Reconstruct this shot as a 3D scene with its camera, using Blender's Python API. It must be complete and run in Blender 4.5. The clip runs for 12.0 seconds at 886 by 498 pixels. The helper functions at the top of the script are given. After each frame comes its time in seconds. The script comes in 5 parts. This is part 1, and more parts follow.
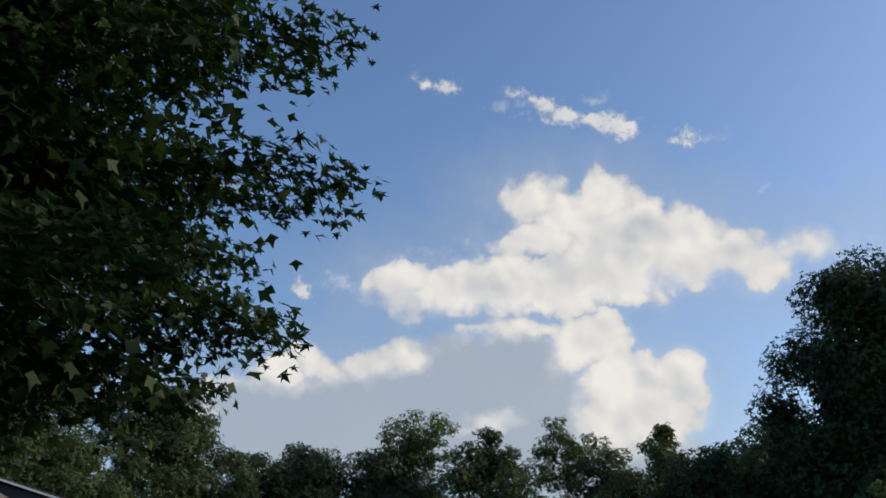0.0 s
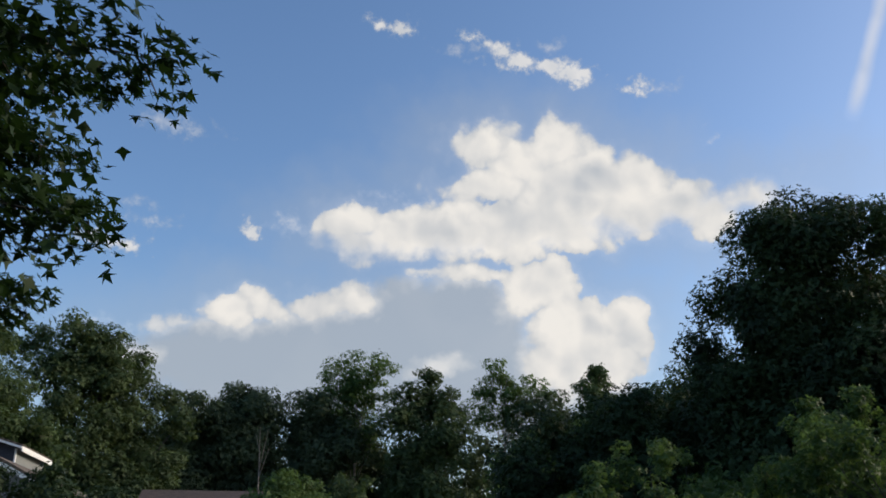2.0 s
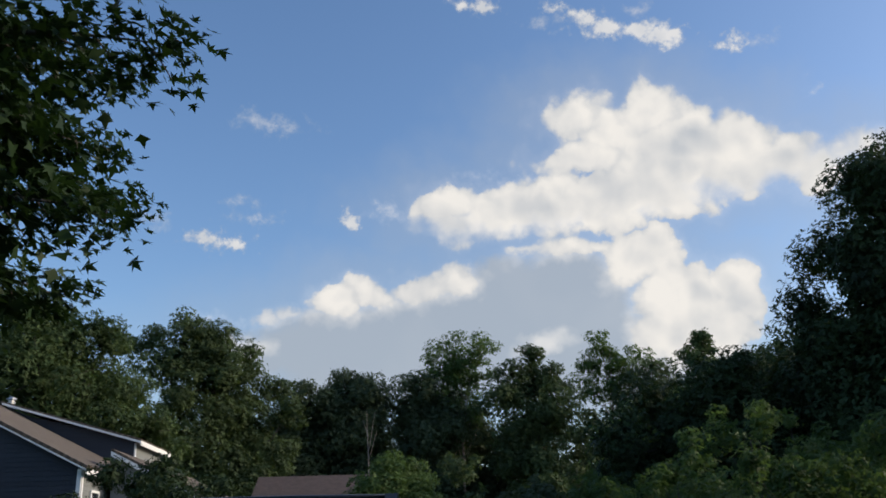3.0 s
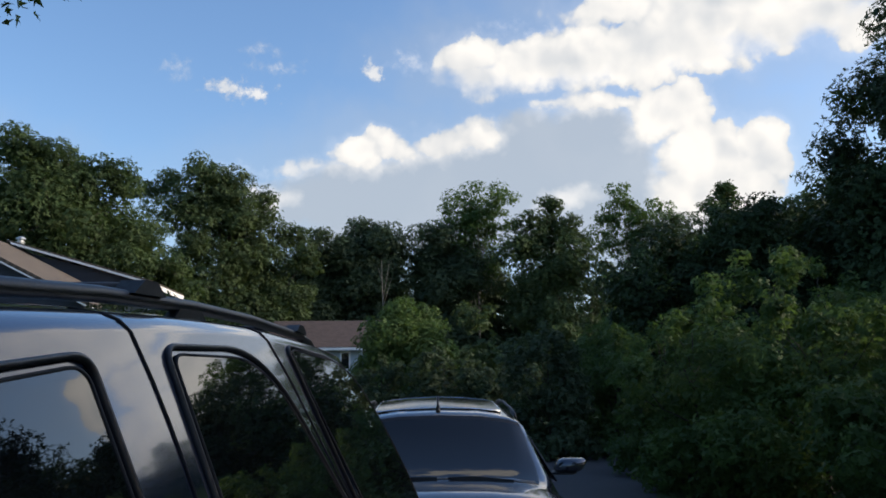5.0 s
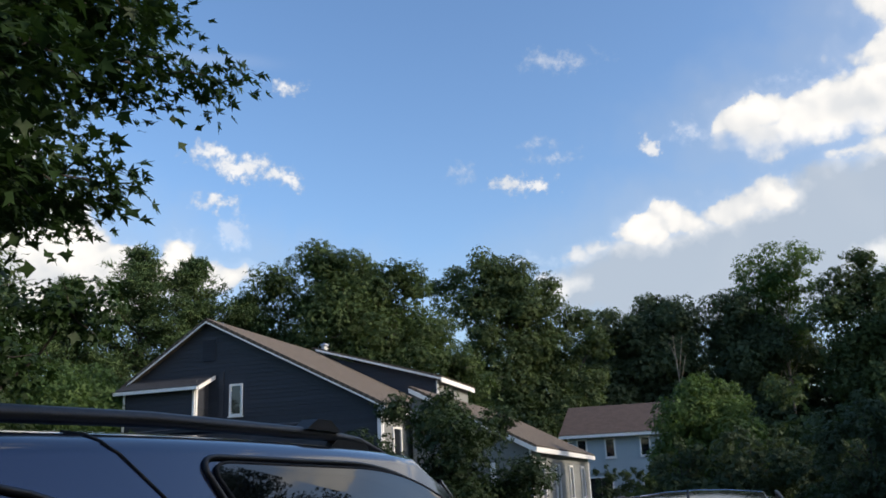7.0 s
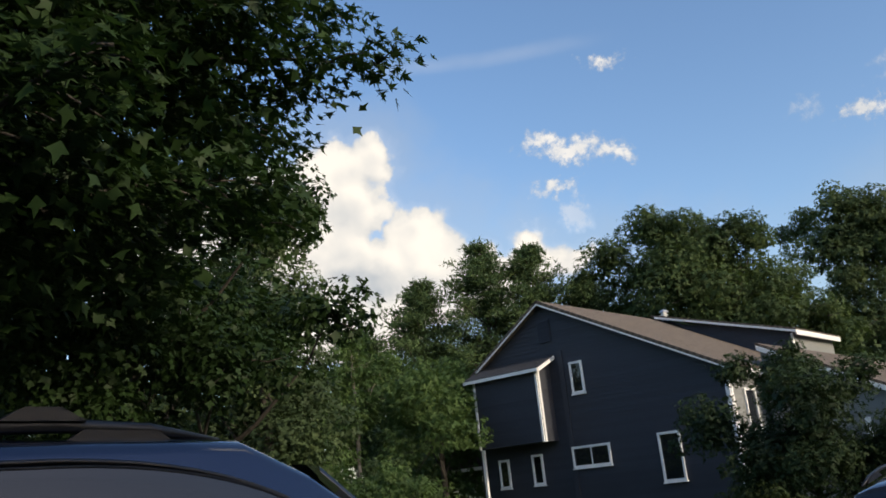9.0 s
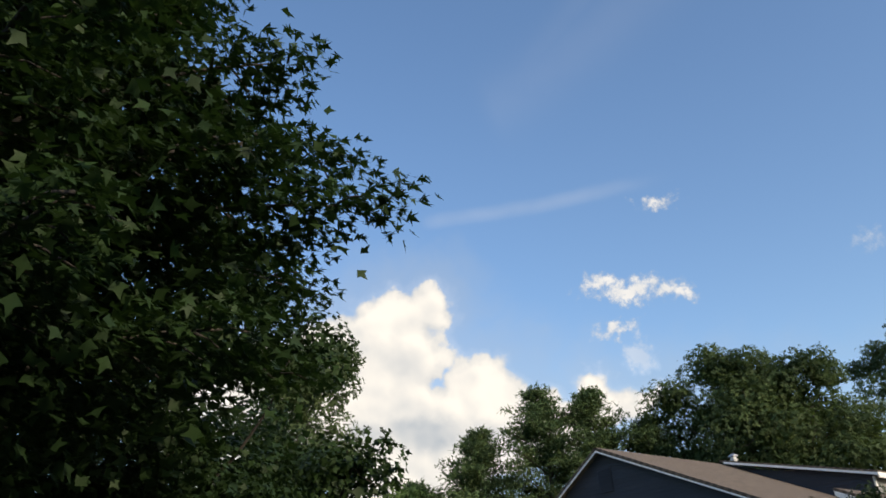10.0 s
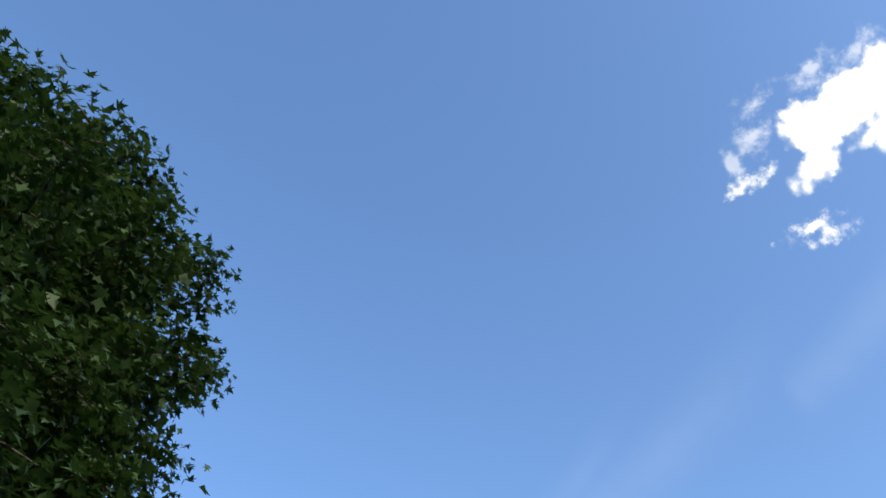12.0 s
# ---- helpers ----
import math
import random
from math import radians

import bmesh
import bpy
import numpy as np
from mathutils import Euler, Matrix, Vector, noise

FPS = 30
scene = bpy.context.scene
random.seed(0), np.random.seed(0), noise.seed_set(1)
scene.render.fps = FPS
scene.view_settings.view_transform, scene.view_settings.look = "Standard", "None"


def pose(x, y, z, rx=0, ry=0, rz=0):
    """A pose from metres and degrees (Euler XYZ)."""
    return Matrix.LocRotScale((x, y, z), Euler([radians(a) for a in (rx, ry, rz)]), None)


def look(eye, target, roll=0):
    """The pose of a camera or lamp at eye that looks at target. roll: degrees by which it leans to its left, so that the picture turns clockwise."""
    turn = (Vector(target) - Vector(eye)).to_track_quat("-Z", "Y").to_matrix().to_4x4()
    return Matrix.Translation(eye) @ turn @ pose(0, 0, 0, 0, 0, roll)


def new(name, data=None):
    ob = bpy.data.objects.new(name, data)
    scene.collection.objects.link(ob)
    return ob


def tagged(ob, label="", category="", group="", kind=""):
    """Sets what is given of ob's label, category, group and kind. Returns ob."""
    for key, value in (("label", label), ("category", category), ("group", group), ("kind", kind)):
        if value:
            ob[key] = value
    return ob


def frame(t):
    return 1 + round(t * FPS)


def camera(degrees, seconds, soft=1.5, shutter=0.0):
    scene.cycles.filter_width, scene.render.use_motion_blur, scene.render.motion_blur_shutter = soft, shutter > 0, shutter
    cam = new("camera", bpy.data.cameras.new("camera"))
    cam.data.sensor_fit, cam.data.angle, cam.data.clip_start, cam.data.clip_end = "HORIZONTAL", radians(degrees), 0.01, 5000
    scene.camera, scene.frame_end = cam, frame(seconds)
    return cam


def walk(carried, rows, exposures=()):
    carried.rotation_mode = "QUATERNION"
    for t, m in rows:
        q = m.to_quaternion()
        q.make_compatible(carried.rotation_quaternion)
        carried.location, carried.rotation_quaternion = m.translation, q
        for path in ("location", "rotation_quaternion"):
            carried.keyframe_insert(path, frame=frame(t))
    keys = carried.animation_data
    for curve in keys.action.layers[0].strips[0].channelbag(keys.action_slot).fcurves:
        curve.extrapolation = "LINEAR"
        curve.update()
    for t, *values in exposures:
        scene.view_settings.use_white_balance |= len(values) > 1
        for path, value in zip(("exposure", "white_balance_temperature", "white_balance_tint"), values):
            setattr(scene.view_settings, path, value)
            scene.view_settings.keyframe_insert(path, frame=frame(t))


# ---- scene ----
cam = camera(53.6, 12.0, soft=1.7)
PATH = [
    (0, (0.284, 0.993, 1.692), (0.513, 2.809, 2.5), 0.2),
    (0.5, (0.418, 1.135, 1.634), (0.838, 2.91, 2.454), 0.0),
    (1, (0.785, 1.352, 1.629), (1.289, 3.091, 2.478), -1.2),
    (1.5, (0.962, 1.451, 1.616), (1.446, 3.231, 2.389), -0.9),
    (2, (1.121, 1.6, 1.606), (1.467, 3.445, 2.297), -0.0),
    (2.5, (1.4, 1.728, 1.615), (1.567, 3.604, 2.289), -0.9),
    (3, (1.654, 1.773, 1.571), (1.778, 3.66, 2.221), -1.9),
    (3.5, (1.796, 1.992, 1.562), (1.915, 3.894, 2.169), -1.5),
    (3.7, (1.846, 2.098, 1.561), (1.945, 4.011, 2.136), -1.4),
    (5.3, (2.22, 3.408, 1.558), (2.273, 5.382, 1.871), -0.1),
    (5.5, (2.31, 3.45, 1.556), (2.261, 5.42, 1.896), -1.2),
    (6, (2.485, 3.677, 1.589), (2.177, 5.616, 1.971), -3.0),
    (6.5, (2.556, 3.949, 1.59), (2.157, 5.862, 2.015), -2.1),
    (7, (2.615, 4.222, 1.614), (2.05, 6.065, 2.147), -2.5),
    (7.5, (2.792, 4.557, 1.617), (2.033, 6.315, 2.194), -5.6),
    (7.7, (2.86, 4.711, 1.589), (2.052, 6.447, 2.166), -6.7),
    (9.3, (3.303, 5.487, 1.567), (2.024, 6.922, 2.12), -5.8),
    (9.5, (3.305, 5.595, 1.576), (2.049, 7.027, 2.184), -6.1),
    (9.9, (3.305, 5.807, 1.607), (2.077, 7.165, 2.41), -6.9),
    (10, (3.328, 5.848, 1.613), (2.093, 7.166, 2.472), -7.0),
    (10.5, (3.482, 6.034, 1.613), (2.222, 7.14, 2.703), -6.6),
    (11, (3.55, 6.19, 1.637), (2.403, 7.208, 2.921), -4.7),
    (11.5, (3.71, 6.174, 1.653), (2.737, 7.115, 3.125), -1.6),
    (12, (3.875, 6.175, 1.627), (3.166, 7.064, 3.273), -5.7),
]
# seconds, stops, white balance
EXPOSURES = [(0.0, 0.28, 6500, 10), (1.0, 0.16, 6500, 10), (2.0, 0.31, 6500, 10), (3.7, 0.38, 6500, 10), (5.3, 0.66, 6500, 10), (6.5, 0.70, 6500, 10), (7.7, 0.63, 6600, 10), (9.5, 0.61, 7000, 10), (10.5, 0.68, 6800, 10), (12.0, 1.22, 6450, 10)]
walk(cam, [(t, look(eye, target, roll)) for t, eye, target, roll in PATH], EXPOSURES)

# ---------------------------------------------------------------- sky, sun
SUN_AZ, SUN_EL = 90.0, 21.0          # degrees right of +y, degrees up

# cumulus lobes: azimuth right of +y, elevation, half width, half height, all in degrees
TOWER = [(13.6, 27.0, 2.53, 1.2), (18.9, 26.6, 1.95, 1.6), (20.8, 25.2, 1.93, 1.67), (24.6, 24.0, 2.14, 1.55), (27.1, 22.2, 2.12, 1.7), (28.5, 21.4, 1.73, 1.67), (31.5, 22.2, 2.6, 0.7), (20.0, 23.4, 4.23, 2.4), (16.4, 25.4, 2.2, 1.1), (16.0, 26.4, 1.5, 0.9), (23.6, 22.1, 4.06, 1.64), (13.8, 24.1, 2.91, 0.96), (8.5, 22.0, 2.25, 0.68), (4.3, 21.7, 2.14, 1.15), (4.9, 20.4, 2.25, 1.15), (8.2, 20.8, 3.26, 1.45), (12.2, 21.6, 4.43, 1.8), (16.0, 21.4, 4.33, 2.05), (19.4, 21.2, 3.06, 1.64)]
RIM = [(-3.5, 15.5, 1.57, 0.98), (-1.6, 16.1, 1.59, 0.84), (1.7, 16.3, 1.6, 0.73), (4.7, 16.7, 1.36, 0.96), (9.5, 18.6, 0.56, 0.19), (12.4, 18.6, 1.43, 0.41), (14.2, 18.5, 1.41, 0.45), (16.4, 17.3, 2.31, 1.76), (17.9, 17.5, 1.9, 1.52), (18.3, 15.0, 1.94, 2.52), (18.6, 12.5, 2.38, 1.78), (20.3, 14.8, 1.65, 1.63), (22.6, 15.3, 1.61, 1.31), (23.3, 14.0, 1.58, 1.37), (21.0, 13.0, 2.51, 2.1)]
PUFFS = [(-6.5, 14.9, 0.92, 0.37), (-8.2, 14.6, 0.84, 0.55), (-9.0, 12.6, 1.19, 0.62), (-10.2, 12.9, 0.81, 0.51), (10.2, 12.6, 1.7, 0.56), (8.9, 12.2, 1.0, 0.38)]
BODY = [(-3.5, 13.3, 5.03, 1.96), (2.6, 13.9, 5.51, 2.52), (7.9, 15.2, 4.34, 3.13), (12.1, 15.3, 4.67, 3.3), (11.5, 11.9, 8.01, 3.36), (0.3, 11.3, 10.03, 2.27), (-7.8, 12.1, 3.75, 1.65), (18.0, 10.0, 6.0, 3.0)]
HEAPS = [(-46.8, 21.0, 2.84, 1.97), (-44.8, 21.5, 1.63, 1.44), (-47.0, 18.6, 3.21, 2.51), (-42.1, 16.7, 2.49, 1.38), (-40.5, 15.8, 1.79, 1.38), (-38.7, 14.5, 2.17, 1.15), (-44.3, 14.7, 4.75, 2.3), (-48.8, 15.8, 4.33, 3.41), (-51.3, 18.2, 3.54, 3.55), (-34.5, 14.8, 1.02, 1.06), (-35.4, 13.8, 2.34, 0.91), (-32.2, 13.5, 2.69, 0.75), (-30.9, 13.8, 1.34, 0.82), (-46.8, 11.6, 5.4, 2.65), (-39.9, 12.8, 4.7, 2.29), (-57.0, 15.5, 6.0, 5.0)]
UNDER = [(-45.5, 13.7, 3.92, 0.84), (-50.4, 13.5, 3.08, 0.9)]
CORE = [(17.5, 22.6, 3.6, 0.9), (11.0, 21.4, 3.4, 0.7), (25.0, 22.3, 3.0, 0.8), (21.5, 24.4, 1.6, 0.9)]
HIGH = [(3.0, 53.3, 2.79, 1.47), (6.9, 53.2, 3.1, 1.61), (10.4, 52.8, 2.96, 1.85), (0.6, 51.4, 1.86, 0.91), (7.2, 50.5, 2.14, 0.91), (12.4, 50.9, 4.54, 2.58)]
# torn small clouds, and the faintest shreds
LIGHT = [(5.6, 34.4, 0.67, 0.33), (7.4, 34.2, 0.9, 0.45), (12.6, 33.8, 0.8, 0.33), (15.0, 32.9, 1.19, 0.55), (16.6, 32.0, 1.39, 0.63), (18.9, 31.8, 1.11, 0.51), (20.4, 31.1, 1.52, 0.58), (24.8, 30.2, 0.7, 0.33), (-32.5, 21.6, 1.28, 0.48), (-30.7, 20.8, 1.58, 0.7), (-28.4, 20.2, 1.32, 0.47), (-32.2, 18.7, 1.3, 0.41), (-27.6, 26.0, 0.95, 0.35), (-12.2, 19.4, 1.2, 0.53), (-10.9, 19.0, 0.96, 0.34), (-2.5, 21.0, 0.71, 0.51), (-4.5, 52.8, 2.0, 0.4), (-2.6, 48.5, 1.77, 0.5), (-1.6, 47.5, 1.6, 0.4)]
FAINT = [(-9.1, 20.8, 1.2, 0.3), (-10.2, 22.0, 0.56, 0.22), (-0.7, 22.1, 0.47, 0.29), (-15.7, 20.3, 0.8, 0.37), (-8.1, 27.0, 1.81, 0.43), (-11.9, 14.3, 1.27, 0.38), (0.2, 21.3, 1.16, 0.43), (-31.0, 16.8, 1.01, 1.19), (-33.7, 16.1, 0.63, 0.38), (0.0, 21.8, 0.66, 0.46), (6.2, 23.8, 0.99, 0.34), (9.0, 23.3, 2.46, 0.38), (12.2, 32.9, 1.06, 0.3), (19.0, 33.0, 0.73, 0.29), (26.8, 29.9, 0.56, 0.28), (29.8, 26.4, 0.38, 0.27), (0.2, 56.9, 1.83, 0.47), (-1.9, 55.0, 2.23, 0.67), (-5.2, 54.3, 0.94, 0.96), (6.7, 55.8, 2.02, 0.63), (11.3, 55.1, 1.89, 0.54)]
# thin streaks: start, end, half width, strength
STREAKS = [((38.4, 26.0), (43.5, 36.5), 0.45, 0.45), ((-44.5, 27.3), (-27.5, 27.4), 0.50, 0.10), ((-39.0, 33.5), (-9.0, 44.5), 2.4, 0.035), ((-38.0, 34.0), (-24.0, 43.0), 1.3, 0.03), ((-12.0, 40.0), (14.0, 46.5), 1.8, 0.038)]


class Tree:
    """A small helper to write node trees."""

    def __init__(self, tree):
        self.t = tree
        tree.nodes.clear()

    def add(self, kind, **values):
        n = self.t.nodes.new(kind)
        for key, value in values.items():
            if key == "op":
                n.operation = value
            elif key == "blend":
                n.blend_type = value
            elif key == "clamp":
                n.use_clamp = value
            elif key == "typ":
                n.data_type = value
            elif key == "sky":
                n.sky_type = value
        return n

    def put(self, socket, value):
        if isinstance(value, bpy.types.NodeSocket):
            self.t.links.new(value, socket)
        else:
            socket.default_value = value

    def math(self, op, *args, clamp=False):
        n = self.add("ShaderNodeMath", op=op, clamp=clamp)
        for socket, value in zip(n.inputs, args):
            self.put(socket, value)
        return n.outputs[0]

    def vec(self, op, *args):
        n = self.add("ShaderNodeVectorMath", op=op)
        for socket, value in zip(n.inputs, args):
            self.put(socket, value)
        return n.outputs["Value"] if op in ("LENGTH", "DISTANCE", "DOT_PRODUCT") else n.outputs[0]

    def noise(self, vector, scale, detail=4.0, rough=0.55, colour=False, distortion=0.0):
        n = self.add("ShaderNodeTexNoise")
        self.put(n.inputs["Vector"], vector)
        n.inputs["Scale"].default_value, n.inputs["Detail"].default_value = scale, detail
        n.inputs["Roughness"].default_value, n.inputs["Distortion"].default_value = rough, distortion
        return n.outputs["Color" if colour else "Fac"]

    def ramp(self, value, low, high, a=0.0, b=1.0, smooth=True):
        n = self.add("ShaderNodeMapRange")
        n.interpolation_type = "SMOOTHSTEP" if smooth else "LINEAR"
        self.put(n.inputs["Value"], value)
        for key, v in (("From Min", low), ("From Max", high), ("To Min", a), ("To Max", b)):
            self.put(n.inputs[key], v)
        return n.outputs["Result"]

    def mix(self, fac, a, b, blend="MIX"):
        n = self.add("ShaderNodeMix", typ="RGBA", blend=blend)
        self.put(n.inputs["Factor"], fac)
        self.put(n.inputs[6], a)
        self.put(n.inputs[7], b)
        return n.outputs[2]


def build_sky():
    world = bpy.data.worlds.new("sky")
    world.use_nodes = True
    scene.world = world
    world.cycles.sampling_method, world.cycles.sample_map_resolution = "MANUAL", 512
    t = Tree(world.node_tree)
    coord = t.add("ShaderNodeTexCoord").outputs["Generated"]
    sky = t.add("ShaderNodeTexSky", sky="NISHITA")
    sky.sun_disc, sky.sun_elevation, sky.sun_rotation = False, radians(SUN_EL), radians(SUN_AZ)
    sky.air_density, sky.dust_density, sky.ozone_density = 1.0, 1.5, 2.2
    split = t.add("ShaderNodeSeparateXYZ")
    t.put(split.inputs[0], coord)
    x, y, z = split.outputs
    deg = 180 / math.pi
    az = t.math("MULTIPLY", t.math("ARCTAN2", x, y), deg)
    el = t.math("MULTIPLY", t.math("ARCSINE", z), deg)
    join = t.add("ShaderNodeCombineXYZ")
    t.put(join.inputs[0], az), t.put(join.inputs[1], el)
    flat = join.outputs[0]

    def scaled(v, k):
        out = t.vec("SCALE", v)
        out.node.inputs["Scale"].default_value = k
        return out

    def swell(at):
        """Heads of the cumulus: round knobs of three sizes, in degrees of height."""
        total = None
        for scale, tall in ((0.36, 0.85), (0.80, 0.55), (2.0, 0.12)):
            n = t.add("ShaderNodeTexVoronoi")
            n.voronoi_dimensions, n.feature = "2D", "SMOOTH_F1"
            t.put(n.inputs["Vector"], at)
            n.inputs["Scale"].default_value, n.inputs["Smoothness"].default_value = scale, 0.45
            knob = t.math("MULTIPLY", t.math("SUBTRACT", 0.55, n.outputs["Distance"]), tall)
            total = knob if total is None else t.math("ADD", total, knob)
        return total

    # the air's turmoil bends the outlines
    broad = scaled(t.vec("SUBTRACT", t.noise(coord, 20.0, 3.0, 0.55, True), (0.5, 0.5, 0.5)), 1.6)
    fine = scaled(t.vec("SUBTRACT", t.noise(coord, 90.0, 4.0, 0.6, True), (0.5, 0.5, 0.5)), 0.8)
    bent = t.vec("ADD", flat, t.vec("ADD", broad, fine))
    torn = t.vec("ADD", flat, t.vec("ADD", broad, scaled(fine, 1.6)))
    still = t.vec("MULTIPLY_ADD", broad, (0.3, 0.3, 0.3), flat)
    calm = t.vec("ADD", flat, t.vec("ADD", broad, scaled(fine, 0.3)))
    knobs = swell(calm)
    knobs_sunward = swell(t.vec("ADD", calm, (0.34, 0.40, 0)))

    def depth(lobes, at, soft=0.3):
        """How deep inside the nearest lobe, in degrees; negative outside."""
        value = None
        for a, e, rx, ry in lobes:
            d = t.vec("LENGTH", t.vec("MULTIPLY_ADD", at, (1 / rx, 1 / ry, 0), (-a / rx, -e / ry, 0)))
            d = t.math("MULTIPLY", t.math("SUBTRACT", d, 1.0), min(rx, ry))
            value = d if value is None else t.math("SMOOTH_MIN", value, d, soft)
        return t.math("MULTIPLY", value, -1.0)

    bright = t.math("ADD", depth(TOWER + RIM + HEAPS, bent), knobs)
    puffs = t.math("ADD", depth(PUFFS, bent, 0.15), t.math("MULTIPLY", knobs, 0.6))
    high = t.math("ADD", depth(HIGH, torn), knobs)
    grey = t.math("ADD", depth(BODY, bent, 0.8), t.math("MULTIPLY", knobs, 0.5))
    # edges crisp in some places and frayed in others
    fray = t.ramp(t.noise(coord, 9.0, 2.0), 0.40, 0.62, 0.05, 0.55)
    loose = t.math("MULTIPLY", fray, -1.0)
    # the underside of the tower melts into the air
    base = t.math("MULTIPLY_ADD", az, 0.07, 19.4)
    melt = t.math("MULTIPLY", t.math("MULTIPLY", t.ramp(t.math("SUBTRACT", el, base), -0.9, 0.1), t.ramp(t.math("SUBTRACT", el, base), 2.2, 0.6)), t.ramp(az, -1.0, 2.0))
    m1 = t.ramp(bright, t.math("MULTIPLY_ADD", melt, -0.75, loose), t.math("MULTIPLY_ADD", melt, 1.0, 0.30))
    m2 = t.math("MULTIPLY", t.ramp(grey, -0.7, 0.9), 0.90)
    m3 = t.math("MULTIPLY", t.ramp(puffs, -0.25, 0.45), 0.85)
    m4 = t.ramp(high, -0.35, 0.45)
    shred = t.math("MULTIPLY", t.math("SUBTRACT", t.noise(coord, 60.0, 5.0, 0.62), 0.5), 2.2)
    m5 = t.math("MULTIPLY", t.ramp(t.math("ADD", depth(LIGHT, torn, 0.12), shred), -0.30, 0.45), 0.85)
    m6 = t.math("MULTIPLY", t.ramp(t.math("ADD", depth(FAINT, torn, 0.12), shred), -0.35, 0.65), 0.42)
    mask = m1
    for m in (m2, m3, m4, m5, m6):
        mask = t.math("MAXIMUM", mask, m)
    # thin high streaks
    thin = 0.0
    for (a0, e0), (a1, e1), w, strength in STREAKS:
        long = math.hypot(a1 - a0, e1 - e0)
        ux, uy = (a1 - a0) / long, (e1 - e0) / long
        along = t.vec("DOT_PRODUCT", t.vec("SUBTRACT", still, (a0, e0, 0)), (ux, uy, 0))
        side = t.vec("DOT_PRODUCT", t.vec("SUBTRACT", still, (a0, e0, 0)), (-uy, ux, 0))
        width = t.ramp(t.math("ABSOLUTE", side), w * 1.6, 0.0)
        ends = t.math("MULTIPLY", t.ramp(along, -0.6, 1.5), t.ramp(along, long * 1.15, long * 0.6))
        ribbon = t.math("MULTIPLY", t.math("MULTIPLY", width, ends), strength)
        thin, mask = t.math("MAXIMUM", thin, ribbon), t.math("MAXIMUM", mask, ribbon)
    # a thin veil hangs round the heaps
    mask = t.math("MAXIMUM", mask, t.math("MULTIPLY", t.ramp(t.math("MAXIMUM", bright, grey), -4.2, 0.2), 0.33))
    # sunlit heads over the grey body; knobs are lit on the side toward the sun
    sunlit = t.math("MAXIMUM", t.ramp(bright, -0.75, 0.9), t.math("MULTIPLY", t.ramp(puffs, -0.3, 0.7), 0.75))
    sunlit = t.math("MAXIMUM", sunlit, t.math("MAXIMUM", t.math("MULTIPLY", m5, 1.1), t.math("MAXIMUM", m4, t.math("MAXIMUM", t.math("MULTIPLY", m6, 2.0), t.ramp(thin, 0.0, 0.05)))))
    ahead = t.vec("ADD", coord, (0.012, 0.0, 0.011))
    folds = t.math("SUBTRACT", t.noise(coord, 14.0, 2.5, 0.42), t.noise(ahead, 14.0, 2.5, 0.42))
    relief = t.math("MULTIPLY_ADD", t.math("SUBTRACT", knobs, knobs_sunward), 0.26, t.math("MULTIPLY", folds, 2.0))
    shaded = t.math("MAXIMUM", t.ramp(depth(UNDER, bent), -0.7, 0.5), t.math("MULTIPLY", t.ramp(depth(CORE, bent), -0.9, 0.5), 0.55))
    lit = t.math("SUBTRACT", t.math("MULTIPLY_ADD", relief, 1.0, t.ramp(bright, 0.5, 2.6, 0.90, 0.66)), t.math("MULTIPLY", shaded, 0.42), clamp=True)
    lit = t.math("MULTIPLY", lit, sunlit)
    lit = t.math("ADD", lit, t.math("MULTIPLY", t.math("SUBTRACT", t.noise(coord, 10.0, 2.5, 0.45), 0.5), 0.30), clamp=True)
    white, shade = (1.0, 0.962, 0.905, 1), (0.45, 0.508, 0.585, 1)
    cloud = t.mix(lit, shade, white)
    vivid = t.add("ShaderNodeHueSaturation")
    t.put(vivid.inputs["Color"], sky.outputs[0])
    vivid.inputs["Saturation"].default_value = 1.12
    air = t.vec("SCALE", t.vec("MULTIPLY", vivid.outputs[0], (1.03, 1.0, 1.03)))
    air.node.inputs["Scale"].default_value = SKY
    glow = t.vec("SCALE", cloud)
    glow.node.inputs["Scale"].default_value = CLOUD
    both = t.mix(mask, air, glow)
    back = t.add("ShaderNodeBackground")
    t.put(back.inputs["Color"], both)
    back.inputs["Strength"].default_value = 1.0
    out = t.add("ShaderNodeOutputWorld")
    t.put(out.inputs["Surface"], back.outputs[0])


SKY, CLOUD = 0.15, 0.695
build_sky()
lamp = bpy.data.lights.new("sun", "SUN")
lamp.energy, lamp.angle, lamp.color = 2.1, radians(3.0), (1.0, 0.86, 0.68)
sun = new("sun", lamp)
a, e = radians(SUN_AZ), radians(SUN_EL)
sun.matrix_world = look((0, 0, 60), (-math.sin(a) * math.cos(e) * 10, -math.cos(a) * math.cos(e) * 10, 60 - math.sin(e) * 10))

# ---------------------------------------------------------------- materials


def shader(name):
    m = bpy.data.materials.new(name)
    m.use_nodes = True
    t = Tree(m.node_tree)
    out = t.add("ShaderNodeOutputMaterial")
    return m, t, out


